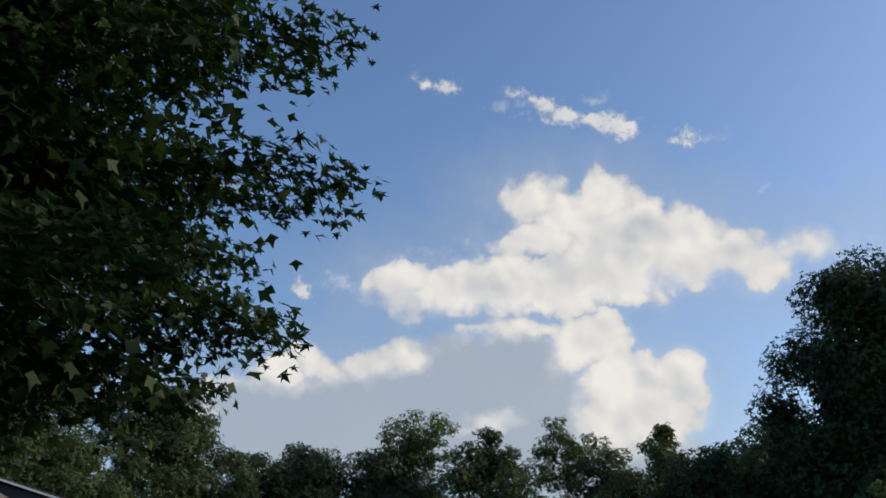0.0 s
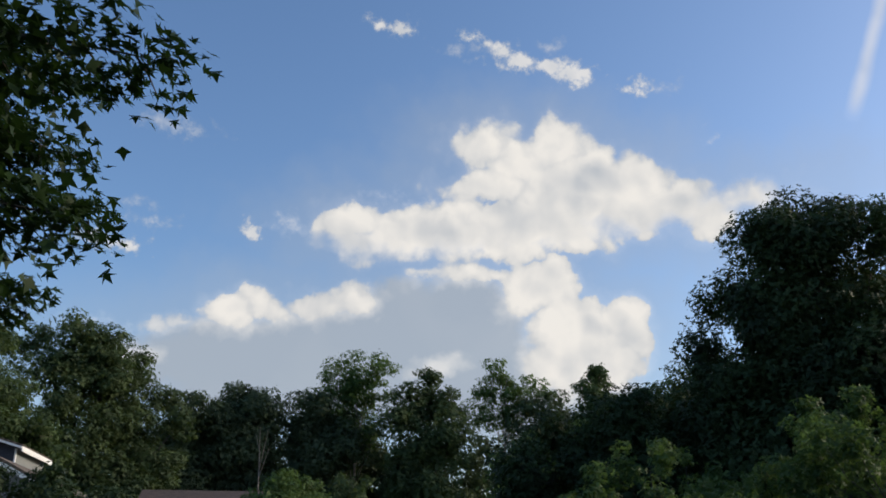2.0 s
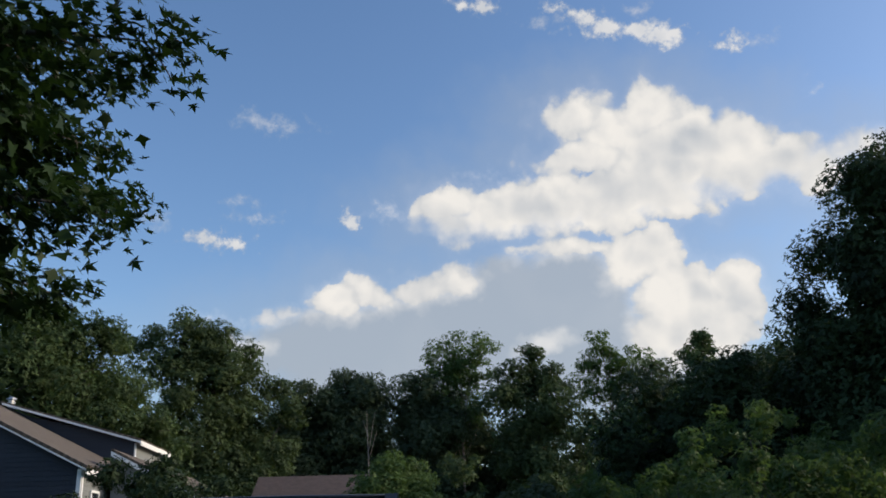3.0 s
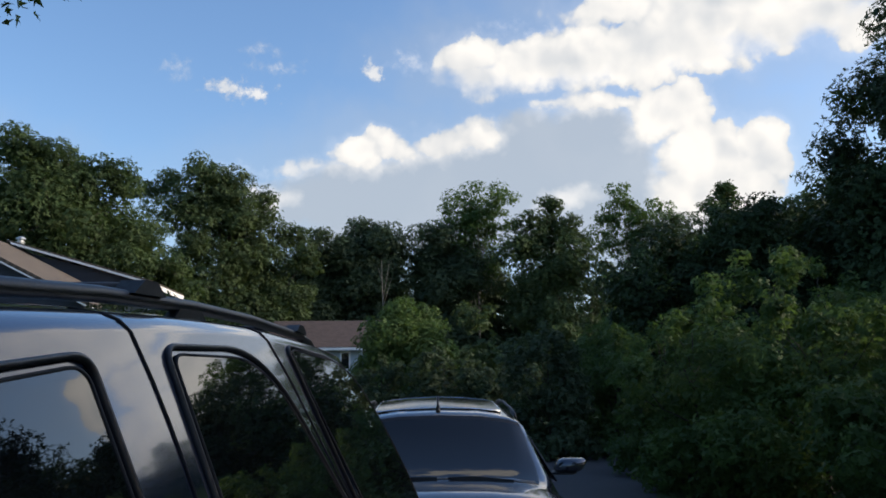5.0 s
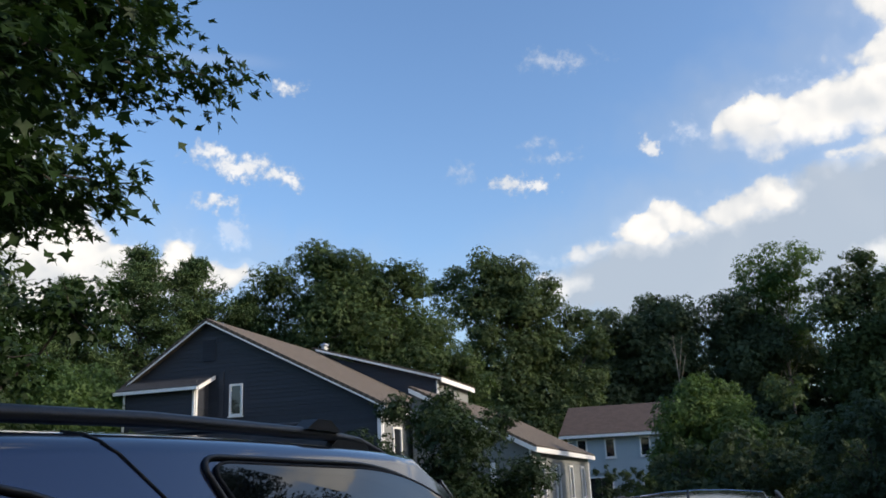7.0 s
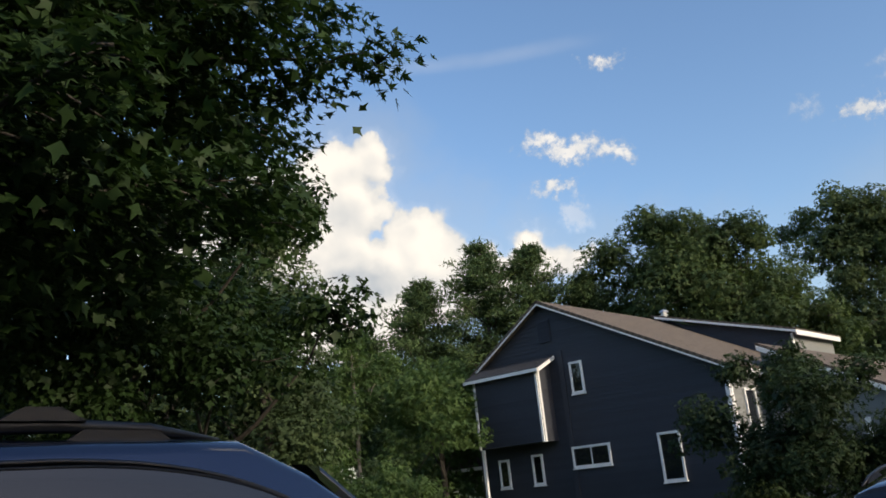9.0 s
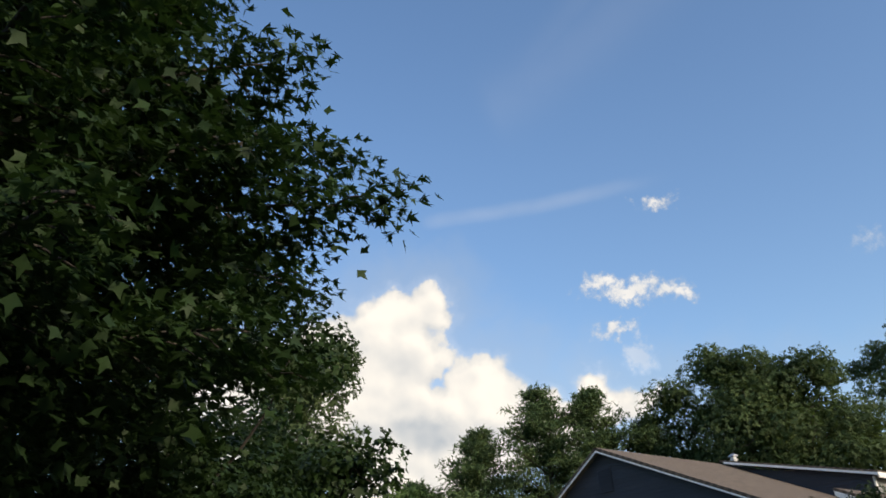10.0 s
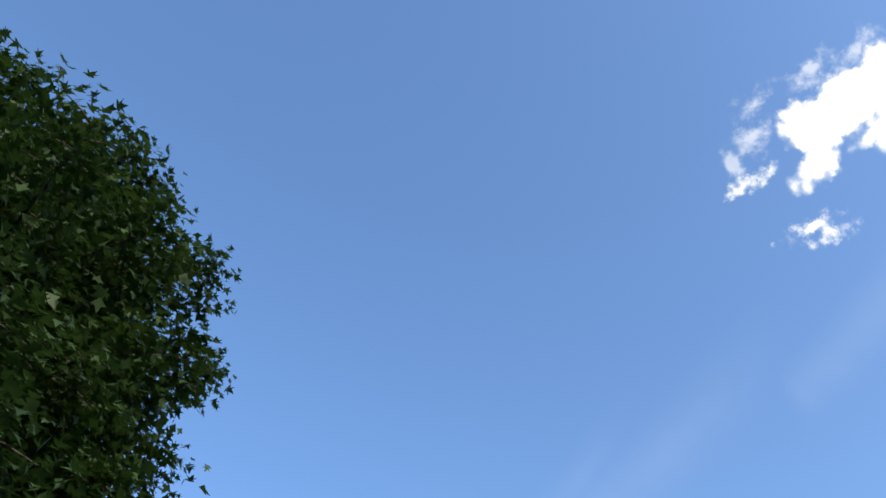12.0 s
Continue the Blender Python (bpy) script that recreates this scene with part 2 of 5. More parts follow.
def plain(name, colour, rough=0.6, metal=0.0, vary=0.15, scale=6.0, bump=0.0, bump_scale=40.0, coat=0.0, fine=60.0, each=0.0):
    """A surface with broad and fine variation of its colour, and a fine relief."""
    m, t, out = shader(name)
    p = t.add("ShaderNodeBsdfPrincipled")
    coord = t.add("ShaderNodeTexCoord").outputs["Object"]
    broad, small = t.noise(coord, scale, 3.0), t.noise(coord, fine, 3.0)
    amount = t.math("MULTIPLY_ADD", broad, 2 * vary, 1 - vary)
    amount = t.math("MULTIPLY", amount, t.math("MULTIPLY_ADD", small, vary, 1 - vary / 2))
    if each:
        amount = t.math("MULTIPLY", amount, t.math("MULTIPLY_ADD", t.add("ShaderNodeObjectInfo").outputs["Random"], 2 * each, 1 - each))
    tint = t.vec("SCALE", colour)
    t.put(tint.node.inputs["Scale"], amount)
    t.put(p.inputs["Base Color"], tint)
    t.put(p.inputs["Roughness"], t.math("MULTIPLY_ADD", small, 0.15, rough - 0.07, clamp=True))
    p.inputs["Metallic"].default_value, p.inputs["Coat Weight"].default_value = metal, coat
    p.inputs["Coat Roughness"].default_value = 0.04
    if bump:
        b = t.add("ShaderNodeBump")
        b.inputs["Strength"].default_value, b.inputs["Distance"].default_value = bump, 0.02
        t.put(b.inputs["Height"], t.noise(coord, bump_scale, 4.0))
        t.put(p.inputs["Normal"], b.outputs[0])
    t.put(out.inputs[0], p.outputs[0])
    return m


def leafy(name, dark, pale, shine=0.35, gloss=0.45, patch=0.7):
    """Leaves: each its own tone, whole boughs lighter or darker, light shining through."""
    m, t, out = shader(name)
    coord = t.add("ShaderNodeTexCoord").outputs["Object"]
    one = t.add("ShaderNodeNewGeometry").outputs["Random Per Island"]
    bough = t.noise(coord, patch, 2.0)
    tone = t.math("ADD", t.math("MULTIPLY", one, 0.25), t.ramp(bough, 0.35, 0.65, 0.0, 0.75), clamp=True)
    colour = t.mix(tone, (*dark, 1), (*pale, 1))
    p = t.add("ShaderNodeBsdfPrincipled")
    t.put(p.inputs["Base Color"], colour)
    p.inputs["Roughness"].default_value = gloss + 0.12
    p.inputs["Specular IOR Level"].default_value = 0.16
    s = t.add("ShaderNodeBsdfTranslucent")
    t.put(s.inputs["Color"], t.mix(0.5, colour, (pale[0] * 1.3, pale[1] * 1.4, pale[2] * 0.6, 1)))
    mixer = t.add("ShaderNodeMixShader")
    mixer.inputs[0].default_value = shine
    t.put(mixer.inputs[1], p.outputs[0]), t.put(mixer.inputs[2], s.outputs[0])
    t.put(out.inputs[0], mixer.outputs[0])
    return m


def shingled(name, colour, wide=0.3, high=0.14):
    """Asphalt shingles in courses with tonal blend and grit."""
    m, t, out = shader(name)
    p = t.add("ShaderNodeBsdfPrincipled")
    uv = t.add("ShaderNodeTexCoord").outputs["UV"]
    brick = t.add("ShaderNodeTexBrick")
    t.put(brick.inputs["Vector"], uv)
    brick.inputs["Color1"].default_value = (*[c * 0.8 for c in colour], 1)
    brick.inputs["Color2"].default_value = (*[c * 1.2 for c in colour], 1)
    brick.inputs["Mortar"].default_value = (*[c * 0.45 for c in colour], 1)
    brick.inputs["Scale"].default_value, brick.inputs["Mortar Size"].default_value = 1.0, 0.006
    brick.inputs["Brick Width"].default_value, brick.inputs["Row Height"].default_value = wide, high
    grit = t.noise(uv, 2.0, 4.0)
    t.put(p.inputs["Base Color"], t.mix(t.math("MULTIPLY", grit, 0.35), brick.outputs[0], (*[c * 0.6 for c in colour], 1)))
    p.inputs["Roughness"].default_value = 0.95
    b = t.add("ShaderNodeBump")
    b.inputs["Strength"].default_value, b.inputs["Distance"].default_value = 0.6, 0.02
    t.put(b.inputs["Height"], brick.outputs["Fac"])
    t.put(p.inputs["Normal"], b.outputs[0])
    t.put(out.inputs[0], p.outputs[0])
    return m


def tinted(name, colour=(0.01, 0.012, 0.014), rough=0.02, clear=0.12, coat=0.6):
    """Tinted car and window glass: mostly mirror-like, a little to be seen through."""
    m, t, out = shader(name)
    p = t.add("ShaderNodeBsdfPrincipled")
    p.inputs["Base Color"].default_value = (*colour, 1)
    p.inputs["Roughness"].default_value, p.inputs["IOR"].default_value = rough, 1.52
    p.inputs["Coat Weight"].default_value, p.inputs["Coat Roughness"].default_value = coat, 0.02
    s = t.add("ShaderNodeBsdfTransparent")
    s.inputs[0].default_value = (0.35, 0.38, 0.38, 1)
    mixer = t.add("ShaderNodeMixShader")
    mixer.inputs[0].default_value = clear
    t.put(mixer.inputs[1], p.outputs[0]), t.put(mixer.inputs[2], s.outputs[0])
    t.put(out.inputs[0], mixer.outputs[0])
    return m


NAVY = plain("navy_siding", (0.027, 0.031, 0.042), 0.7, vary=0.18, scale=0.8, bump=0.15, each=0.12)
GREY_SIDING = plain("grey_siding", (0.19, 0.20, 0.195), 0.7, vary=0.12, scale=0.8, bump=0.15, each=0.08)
BLUE_SIDING = plain("pale_blue_siding", (0.36, 0.43, 0.47), 0.7, vary=0.1, scale=0.8)
TRIM = plain("white_trim", (0.78, 0.78, 0.76), 0.5, vary=0.06)
ROOF_BROWN = shingled("brown_shingles", (0.135, 0.108, 0.082))
ROOF_DARK = shingled("dark_brown_shingles", (0.095, 0.066, 0.055))
ROOF_SLATE = shingled("slate_shingles", (0.030, 0.032, 0.038))
PANE = tinted("house_pane", (0.012, 0.014, 0.017), 0.03, 0.05)
CAR_GLASS = tinted("car_glass", (0.006, 0.007, 0.008), 0.01, 0.06)
SHIELD_GLASS = tinted("windshield_glass", (0.009, 0.011, 0.015), 0.015, 0.1, 0.15)
SUNROOF = tinted("sunroof_glass", (0.004, 0.005, 0.006), 0.12, 0.03, 0.0)
PAINT = plain("dark_blue_paint", (0.022, 0.036, 0.078), 0.16, 0.7, vary=0.05, scale=1.5, coat=1.0, fine=900.0)
PAINT_GREY = plain("slate_blue_paint", (0.055, 0.068, 0.092), 0.2, 0.75, vary=0.05, scale=1.5, coat=1.0, fine=900.0)
RUBBER = plain("black_rubber", (0.008, 0.008, 0.009), 0.75, vary=0.2, bump=0.1)
BLACK = plain("black_plastic", (0.010, 0.010, 0.012), 0.42, vary=0.15, bump=0.08, bump_scale=200)
CHROME = plain("bright_metal", (0.62, 0.63, 0.65), 0.18, 1.0, vary=0.04)
ALLOY = plain("wheel_alloy", (0.42, 0.43, 0.45), 0.3, 1.0, vary=0.08)
LENS = plain("lamp_lens", (0.55, 0.57, 0.6), 0.1, 0.3, vary=0.05, coat=1.0)
RED_LENS = plain("tail_lens", (0.25, 0.01, 0.012), 0.15, vary=0.1, coat=1.0)
CABIN = plain("cabin_trim", (0.03, 0.03, 0.032), 0.85, vary=0.2)
BARK = plain("grey_bark", (0.052, 0.045, 0.038), 0.95, vary=0.35, scale=3.0, bump=0.9, bump_scale=14.0)
PALE_BARK = plain("pale_bark", (0.20, 0.18, 0.155), 0.9, vary=0.3, scale=3.0, bump=0.6, bump_scale=14.0)
ASPHALT = plain("worn_asphalt", (0.055, 0.055, 0.058), 0.9, vary=0.25, scale=0.5, bump=0.5, bump_scale=120.0, fine=90.0)
LAWN = plain("lawn", (0.055, 0.085, 0.022), 0.95, vary=0.4, scale=0.25, bump=0.8, bump_scale=30.0, fine=25.0)
METAL_VENT = plain("galvanised_metal", (0.4, 0.4, 0.4), 0.4, 0.9, vary=0.15)
MAPLE = leafy("maple_leaf", (0.016, 0.033, 0.012), (0.031, 0.063, 0.018), 0.25, 0.42, 0.9)
OAK = leafy("oak_leaf", (0.036, 0.058, 0.028), (0.082, 0.120, 0.048), 0.3, 0.5, 0.5)
DARK_MAPLE = leafy("dark_maple_leaf", (0.018, 0.032, 0.015), (0.046, 0.074, 0.028), 0.22, 0.45, 0.6)
FRESH = leafy("fresh_leaf", (0.033, 0.056, 0.024), (0.078, 0.118, 0.044), 0.32, 0.5, 0.5)
WOOD_LEAF = leafy("woodland_leaf", (0.036, 0.056, 0.034), (0.082, 0.115, 0.060), 0.28, 0.55, 0.3)
AIRY = leafy("locust_leaf", (0.044, 0.083, 0.030), (0.104, 0.163, 0.053), 0.4, 0.5, 0.6)
PINE = leafy("pine_needles", (0.046, 0.086, 0.042), (0.115, 0.172, 0.070), 0.2, 0.6, 0.6)
HEDGE = leafy("hedge_leaf", (0.049, 0.084, 0.030), (0.106, 0.168, 0.057), 0.42, 0.45, 0.9)
DROOP = leafy("drooping_leaf", (0.050, 0.086, 0.030), (0.120, 0.185, 0.058), 0.35, 0.5, 1.4)
CHERRY = leafy("weeping_leaf", (0.018, 0.034, 0.016), (0.046, 0.076, 0.028), 0.3, 0.4, 1.2)
GRASS = leafy("grass_blade", (0.066, 0.124, 0.026), (0.148, 0.231, 0.056), 0.3, 0.6, 0.8)

# ---------------------------------------------------------------- mesh helpers


class Geo:
    """Gathers faces of one mesh."""

    def __init__(self):
        self.v, self.f, self.uv = [], [], None

    def face(self, *points):
        n = len(self.v)
        self.v += [tuple(p) for p in points]
        self.f.append(tuple(range(n, n + len(points))))
        return self

    def box(self, x0, y0, z0, x1, y1, z1, c=0.006):
        """A box with chamfered edges."""
        n = len(self.v)
        c = min(c, (x1 - x0) * 0.4, (y1 - y0) * 0.4, (z1 - z0) * 0.4)
        for sx in (0, 1):
            for sy in (0, 1):
                for sz in (0, 1):
                    X, Y, Z = (x1, x0)[1 - sx], (y1, y0)[1 - sy], (z1, z0)[1 - sz]
                    ix, iy, iz = X - c * (2 * sx - 1), Y - c * (2 * sy - 1), Z - c * (2 * sz - 1)
                    self.v += [(X, iy, iz), (ix, Y, iz), (ix, iy, Z)]
        k = lambda sx, sy, sz, axis: n + 3 * (4 * sx + 2 * sy + sz) + axis
        for s in (0, 1):
            turn = 1 if s else -1
            self.f.append(tuple([k(s, 0, 0, 0), k(s, 1, 0, 0), k(s, 1, 1, 0), k(s, 0, 1, 0)][::turn]))
            self.f.append(tuple([k(0, s, 0, 1), k(0, s, 1, 1), k(1, s, 1, 1), k(1, s, 0, 1)][::turn]))
            self.f.append(tuple([k(0, 0, s, 2), k(1, 0, s, 2), k(1, 1, s, 2), k(0, 1, s, 2)][::turn]))
        for a in (0, 1):
            for b in (0, 1):
                self.f.append((k(a, b, 0, 0), k(a, b, 1, 0), k(a, b, 1, 1), k(a, b, 0, 1)))
                self.f.append((k(a, 0, b, 0), k(a, 1, b, 0), k(a, 1, b, 2), k(a, 0, b, 2)))
                self.f.append((k(0, a, b, 1), k(1, a, b, 1), k(1, a, b, 2), k(0, a, b, 2)))
                for d in (0, 1):
                    self.f.append((k(a, b, d, 0), k(a, b, d, 1), k(a, b, d, 2)))
        return self

    def tube(self, points, radii, sides=8, cap=True, squash=1.0):
        """A tapered tube along points."""
        n = len(self.v)
        pts = [Vector(p) for p in points]
        for i, p in enumerate(pts):
            way = (pts[min(i + 1, len(pts) - 1)] - pts[max(i - 1, 0)]).normalized()
            side = way.cross(Vector((0, 0, 1)) if abs(way.z) < 0.9 else Vector((1, 0, 0))).normalized()
            up = side.cross(way)
            r = radii[i] if hasattr(radii, "__len__") else radii
            for k in range(sides):
                a = 2 * math.pi * k / sides
                self.v.append(tuple(p + side * (r * math.cos(a)) + up * (r * squash * math.sin(a))))
        for i in range(len(pts) - 1):
            for k in range(sides):
                j = (k + 1) % sides
                self.f.append((n + i * sides + k, n + i * sides + j, n + (i + 1) * sides + j, n + (i + 1) * sides + k))
        if cap:
            self.f.append(tuple(n + k for k in range(sides))[::-1])
            self.f.append(tuple(n + (len(pts) - 1) * sides + k for k in range(sides)))
        return self

    def prism(self, outline, axis, a, b):
        """A flat outline, pushed from a to b along an axis."""
        n, k = len(self.v), len(outline)
        for d in (a, b):
            for p, q in outline:
                self.v.append({"x": (d, p, q), "y": (p, d, q), "z": (p, q, d)}[axis])
        self.f += [tuple(range(n, n + k)), tuple(range(n + k, n + 2 * k))[::-1]]
        for i in range(k):
            j = (i + 1) % k
            self.f.append((n + i, n + j, n + k + j, n + k + i))
        return self

    def mesh(self, name, material, smooth=False):
        me = bpy.data.meshes.new(name)
        me.from_pydata(self.v, [], self.f)
        bm = bmesh.new()
        bm.from_mesh(me)
        bmesh.ops.recalc_face_normals(bm, faces=bm.faces)
        bm.to_mesh(me)
        bm.free()
        me.materials.append(material)
        if smooth:
            me.polygons.foreach_set("use_smooth", [True] * len(me.polygons))
        return me


def thing(name, m, label, category, group="", kind=""):
    ob = new(name)
    ob.empty_display_size = 0.2
    ob.matrix_world = m
    return tagged(ob, label, category, group, kind)


def part(name, geo, material, parent, label="", smooth=False):
    me = geo.mesh(name, material, smooth) if isinstance(geo, Geo) else geo
    if not isinstance(geo, Geo) and not me.materials:
        me.materials.append(material)
    ob = new(name, me)
    ob.parent = parent
    return tagged(ob, label)


def solid(name, geo, material, label, category, kind="", m=None, group="", smooth=False):
    ob = new(name, geo.mesh(name, material, smooth))
    if m is not None:
        ob.matrix_world = m
    return tagged(ob, label, category, group, kind)


def triangles(name, verts, tris, material):
    """A mesh from arrays of corners and triangles."""
    me = bpy.data.meshes.new(name)
    me.vertices.add(len(verts))
    me.vertices.foreach_set("co", np.asarray(verts, np.float32).ravel())
    me.loops.add(3 * len(tris))
    me.loops.foreach_set("vertex_index", np.asarray(tris, np.int32).ravel())
    me.polygons.add(len(tris))
    me.polygons.foreach_set("loop_start", np.arange(0, 3 * len(tris), 3, dtype=np.int32))
    me.update(calc_edges=True)
    me.validate()
    me.materials.append(material)
    return me


# ---------------------------------------------------------------- leaves and trees


def maple_blade():
    """A five-lobed blade, one unit long, folded a little along its midrib."""
    half = [(0.21, 0.44), (0.60, 0.64), (0.27, 0.26), (0.54, 0.06), (0.12, 0.00)]
    v = [(0, 0, 0), (0, 1, -0.12)] + [(x, y, 0.14 * x - 0.10 * y * y) for x, y in half] + [(-x, y, 0.14 * x - 0.10 * y * y) for x, y in half]
    f = [(0, 2, 1), (0, 1, 7), (0, 3, 2), (0, 5, 4), (0, 7, 8), (0, 9, 10)]
    return np.array(v) - (0, 0.3, 0), np.array(f)


def plain_blade():
    """A three-pointed leaf with few corners, for the heart of a crown."""
    v = [(0, -0.35, 0), (0.5, 0.12, 0.05), (0.2, 0.22, 0.0), (0, 0.7, -0.1), (-0.2, 0.22, 0.0), (-0.5, 0.15, 0.05)]
    return np.array(v), np.array([(0, 1, 2), (0, 2, 4), (2, 3, 4), (0, 4, 5)])


def lance_blade(width=0.3):
    v = [(0, 0, 0), (width / 2, 0.42, 0.04), (0, 1, -0.12), (-width / 2, 0.42, 0.04), (0, 0.45, -0.02)]
    return np.array(v) - (0, 0.2, 0), np.array([(0, 1, 4), (1, 2, 4), (2, 3, 4), (3, 0, 4)])


def clump_blade():
    """A small ragged tuft: two slender leaves that lie across each other."""
    v = [(-0.16, -0.5, 0.0), (0.20, -0.34, 0.06), (0.03, 0.55, -0.06), (-0.52, 0.05, 0.05), (-0.40, 0.36, 0.0), (0.50, 0.02, -0.05)]
    return np.array(v), np.array([(0, 1, 2), (3, 5, 4)])


def needle_blade():
    v = [(-0.11, 0, 0.05), (0.11, 0.05, -0.05), (0.02, 1, -0.1), (-0.06, 0.6, 0.2)]
    return np.array(v), np.array([(0, 1, 2), (0, 3, 1)])


def unit(a):
    return a / np.maximum(np.linalg.norm(a, axis=1, keepdims=True), 1e-6)


def spread_leaves(rng, centres, outward, sizes, blade, up=0.7, out=0.35, rough=0.65, droop=0.45):
    """Places one blade at each centre; returns corners and triangles."""
    n = len(centres)
    normal = unit(rng.normal(0, rough, (n, 3)) + np.array([0, 0, up]) + outward * out)
    axis = outward * 0.6 + rng.normal(0, 0.7, (n, 3)) - np.array([0, 0, droop])
    axis = unit(axis - normal * (axis * normal).sum(1, keepdims=True))
    side = np.cross(axis, normal)
    v, f = blade
    corners = (v[None, :, :1] * side[:, None] + v[None, :, 1:2] * axis[:, None] + v[None, :, 2:] * normal[:, None]) * sizes[:, None, None] + centres[:, None]
    tris = f[None] + (np.arange(n) * len(v))[:, None, None]
    return corners.reshape(-1, 3), tris.reshape(-1, 3)


def in_puffs(rng, puffs, size, cover=0.8, clumps=11, loose=0.14):
    """Leaf places on small clumps that sit round the shell of each mass; the clumps give the crown its lobes."""
    c, o = [], []
    for x, y, z, rx, ry, rz in puffs:
        r = (rx * ry * rz) ** (1 / 3)
        k = max(4, int(clumps * rng.uniform(0.85, 1.15)))
        d = unit(rng.normal(0, 1, (k, 3)) + np.array([0, 0, 0.2]))
        mids = np.array([x, y, z]) + d * rng.uniform(0.46, 0.80, (k, 1)) * np.array([rx, ry, rz])
        for mid in mids:
            s = r * rng.uniform(0.34, 0.52)
            n = max(6, int(cover * 4 * math.pi * s * s / (0.36 * size * size)))
            e = unit(rng.normal(0, 1, (n, 3)))
            far = rng.uniform(0.72, 1.06, (n, 1))
            wild = rng.random(n) < loose
            far[wild] *= rng.uniform(1.0, 1.4, (wild.sum(), 1))
            c.append(mid + e * far * s * np.array([1.12, 1.12, 0.74]))
            o.append(e)
    return np.concatenate(c), np.concatenate(o)


def limb_path(rng, a, b, bend=0.12, steps=5):
    a, b = np.array(a, float), np.array(b, float)
    long = np.linalg.norm(b - a)
    pts = []
    for i in range(steps + 1):
        s = i / steps
        p = a + (b - a) * s + np.array([0, 0, -bend * long * math.sin(math.pi * s)]) + rng.normal(0, 0.025 * long, 3) * (0 < i < steps)
        pts.append(tuple(p))
    return pts


def grow(name, label, category, base, puffs, leaf, size, seed, bark=None, blade=None, trunk=0.25, cover=0.8, clumps=11,
         fork=0.35, up=0.55, droop=0.45, group="", lean=(0, 0), rough=0.42, core=1.0, out=0.8, loose=0.14):
    """A tree: tapered trunk, a limb to each mass of leaves, and a crown of single leaves."""
    rng = np.random.default_rng(seed)
    bark, blade = bark or BARK, blade or clump_blade()
    ob = thing(name, pose(*base), label, category, group)
    top = max(p[2] for p in puffs)
    cx = sum(p[0] for p in puffs) / len(puffs)
    cy = sum(p[1] for p in puffs) / len(puffs)
    stem = [(0, 0, -0.1), (0.02 * cx, 0.02 * cy, 0.25), (cx * 0.15 + lean[0] * 0.3, cy * 0.15 + lean[1] * 0.3, top * fork * 0.55)]
    stem += [(cx * 0.3 + lean[0], cy * 0.3 + lean[1], top * fork), (cx * 0.7, cy * 0.7, top * (fork + 1) / 2), (cx, cy, top * 0.97)]
    part("trunk", Geo().tube(stem, [trunk * 1.35, trunk, trunk * 0.85, trunk * 0.72, trunk * 0.4, trunk * 0.08], 10), bark, ob, smooth=True)
    for x, y, z, rx, ry, rz in puffs:
        s = min(0.9, max(0.12, (z / top) - 0.28))
        start = Vector((0, 0, 0))
        want = s * top
        for p, q in zip(stem, stem[1:]):
            if p[2] <= want <= q[2]:
                start = Vector(p).lerp(Vector(q), (want - p[2]) / (q[2] - p[2]))
        if (Vector((x, y, z)) - start).length > 0.5:
            r = trunk * (0.42 - 0.25 * s)
            g = Geo().tube(limb_path(rng, start, (x, y, z)), [r, r * 0.85, r * 0.68, r * 0.5, r * 0.34, r * 0.16], 6)
            for _ in range(3):
                d = unit(rng.normal(0, 1, (1, 3)))[0] * (rx, ry, rz) * 0.8
                g.tube(limb_path(rng, (x, y, z), (x + d[0], y + d[1], z + d[2]), 0.05, 3), [r * 0.24, r * 0.2, r * 0.14, r * 0.06], 5)
            part("limb", g, bark, ob, smooth=True)
    c, o = in_puffs(rng, puffs, size, cover, clumps, loose)
    keep = c[:, 2] > 0.05
    c, o = c[keep], o[keep]
    sizes = size * rng.uniform(0.65, 1.3, len(c))
    if core:
        # the shaded heart of each mass, of larger leaves
        for x, y, z, rx, ry, rz in puffs:
            n = int(core * rx * rz / (size * 1.7) ** 2 * 7)
            d = unit(rng.normal(0, 1, (n, 3)))
            q = np.array([x, y, z]) + d * rng.uniform(0, 0.70, (n, 1)) * np.array([rx, ry, rz])
            q, d = q[q[:, 2] > 0.1], d[q[:, 2] > 0.1]
            c, o, sizes = np.concatenate([c, q]), np.concatenate([o, d]), np.concatenate([sizes, size * 1.7 * rng.uniform(0.7, 1.3, len(q))])
    v, f = spread_leaves(rng, c, o, sizes, blade, up=up, droop=droop, rough=rough, out=out)
    crown = new("crown", triangles("crown", v, f, leaf))
    crown.parent = ob
    return ob


def facing(base, lobes, deep=0.9, seed=0, eye=(2.2, 3.0)):
    """Masses of leaves given across the line of sight: (sideways, height, radius)."""
    rng = random.Random(seed)
    d = Vector((base[0] - eye[0], base[1] - eye[1], 0)).normalized()
    u = Vector((d.y, -d.x, 0))
    out = []
    for s, z, r in lobes:
        p = u * s + d * rng.uniform(-0.35, 0.35) * r * 2
        out.append((p.x, p.y, z, r, r * deep, r * 0.9))
    return out

# ---------------------------------------------------------------- ground

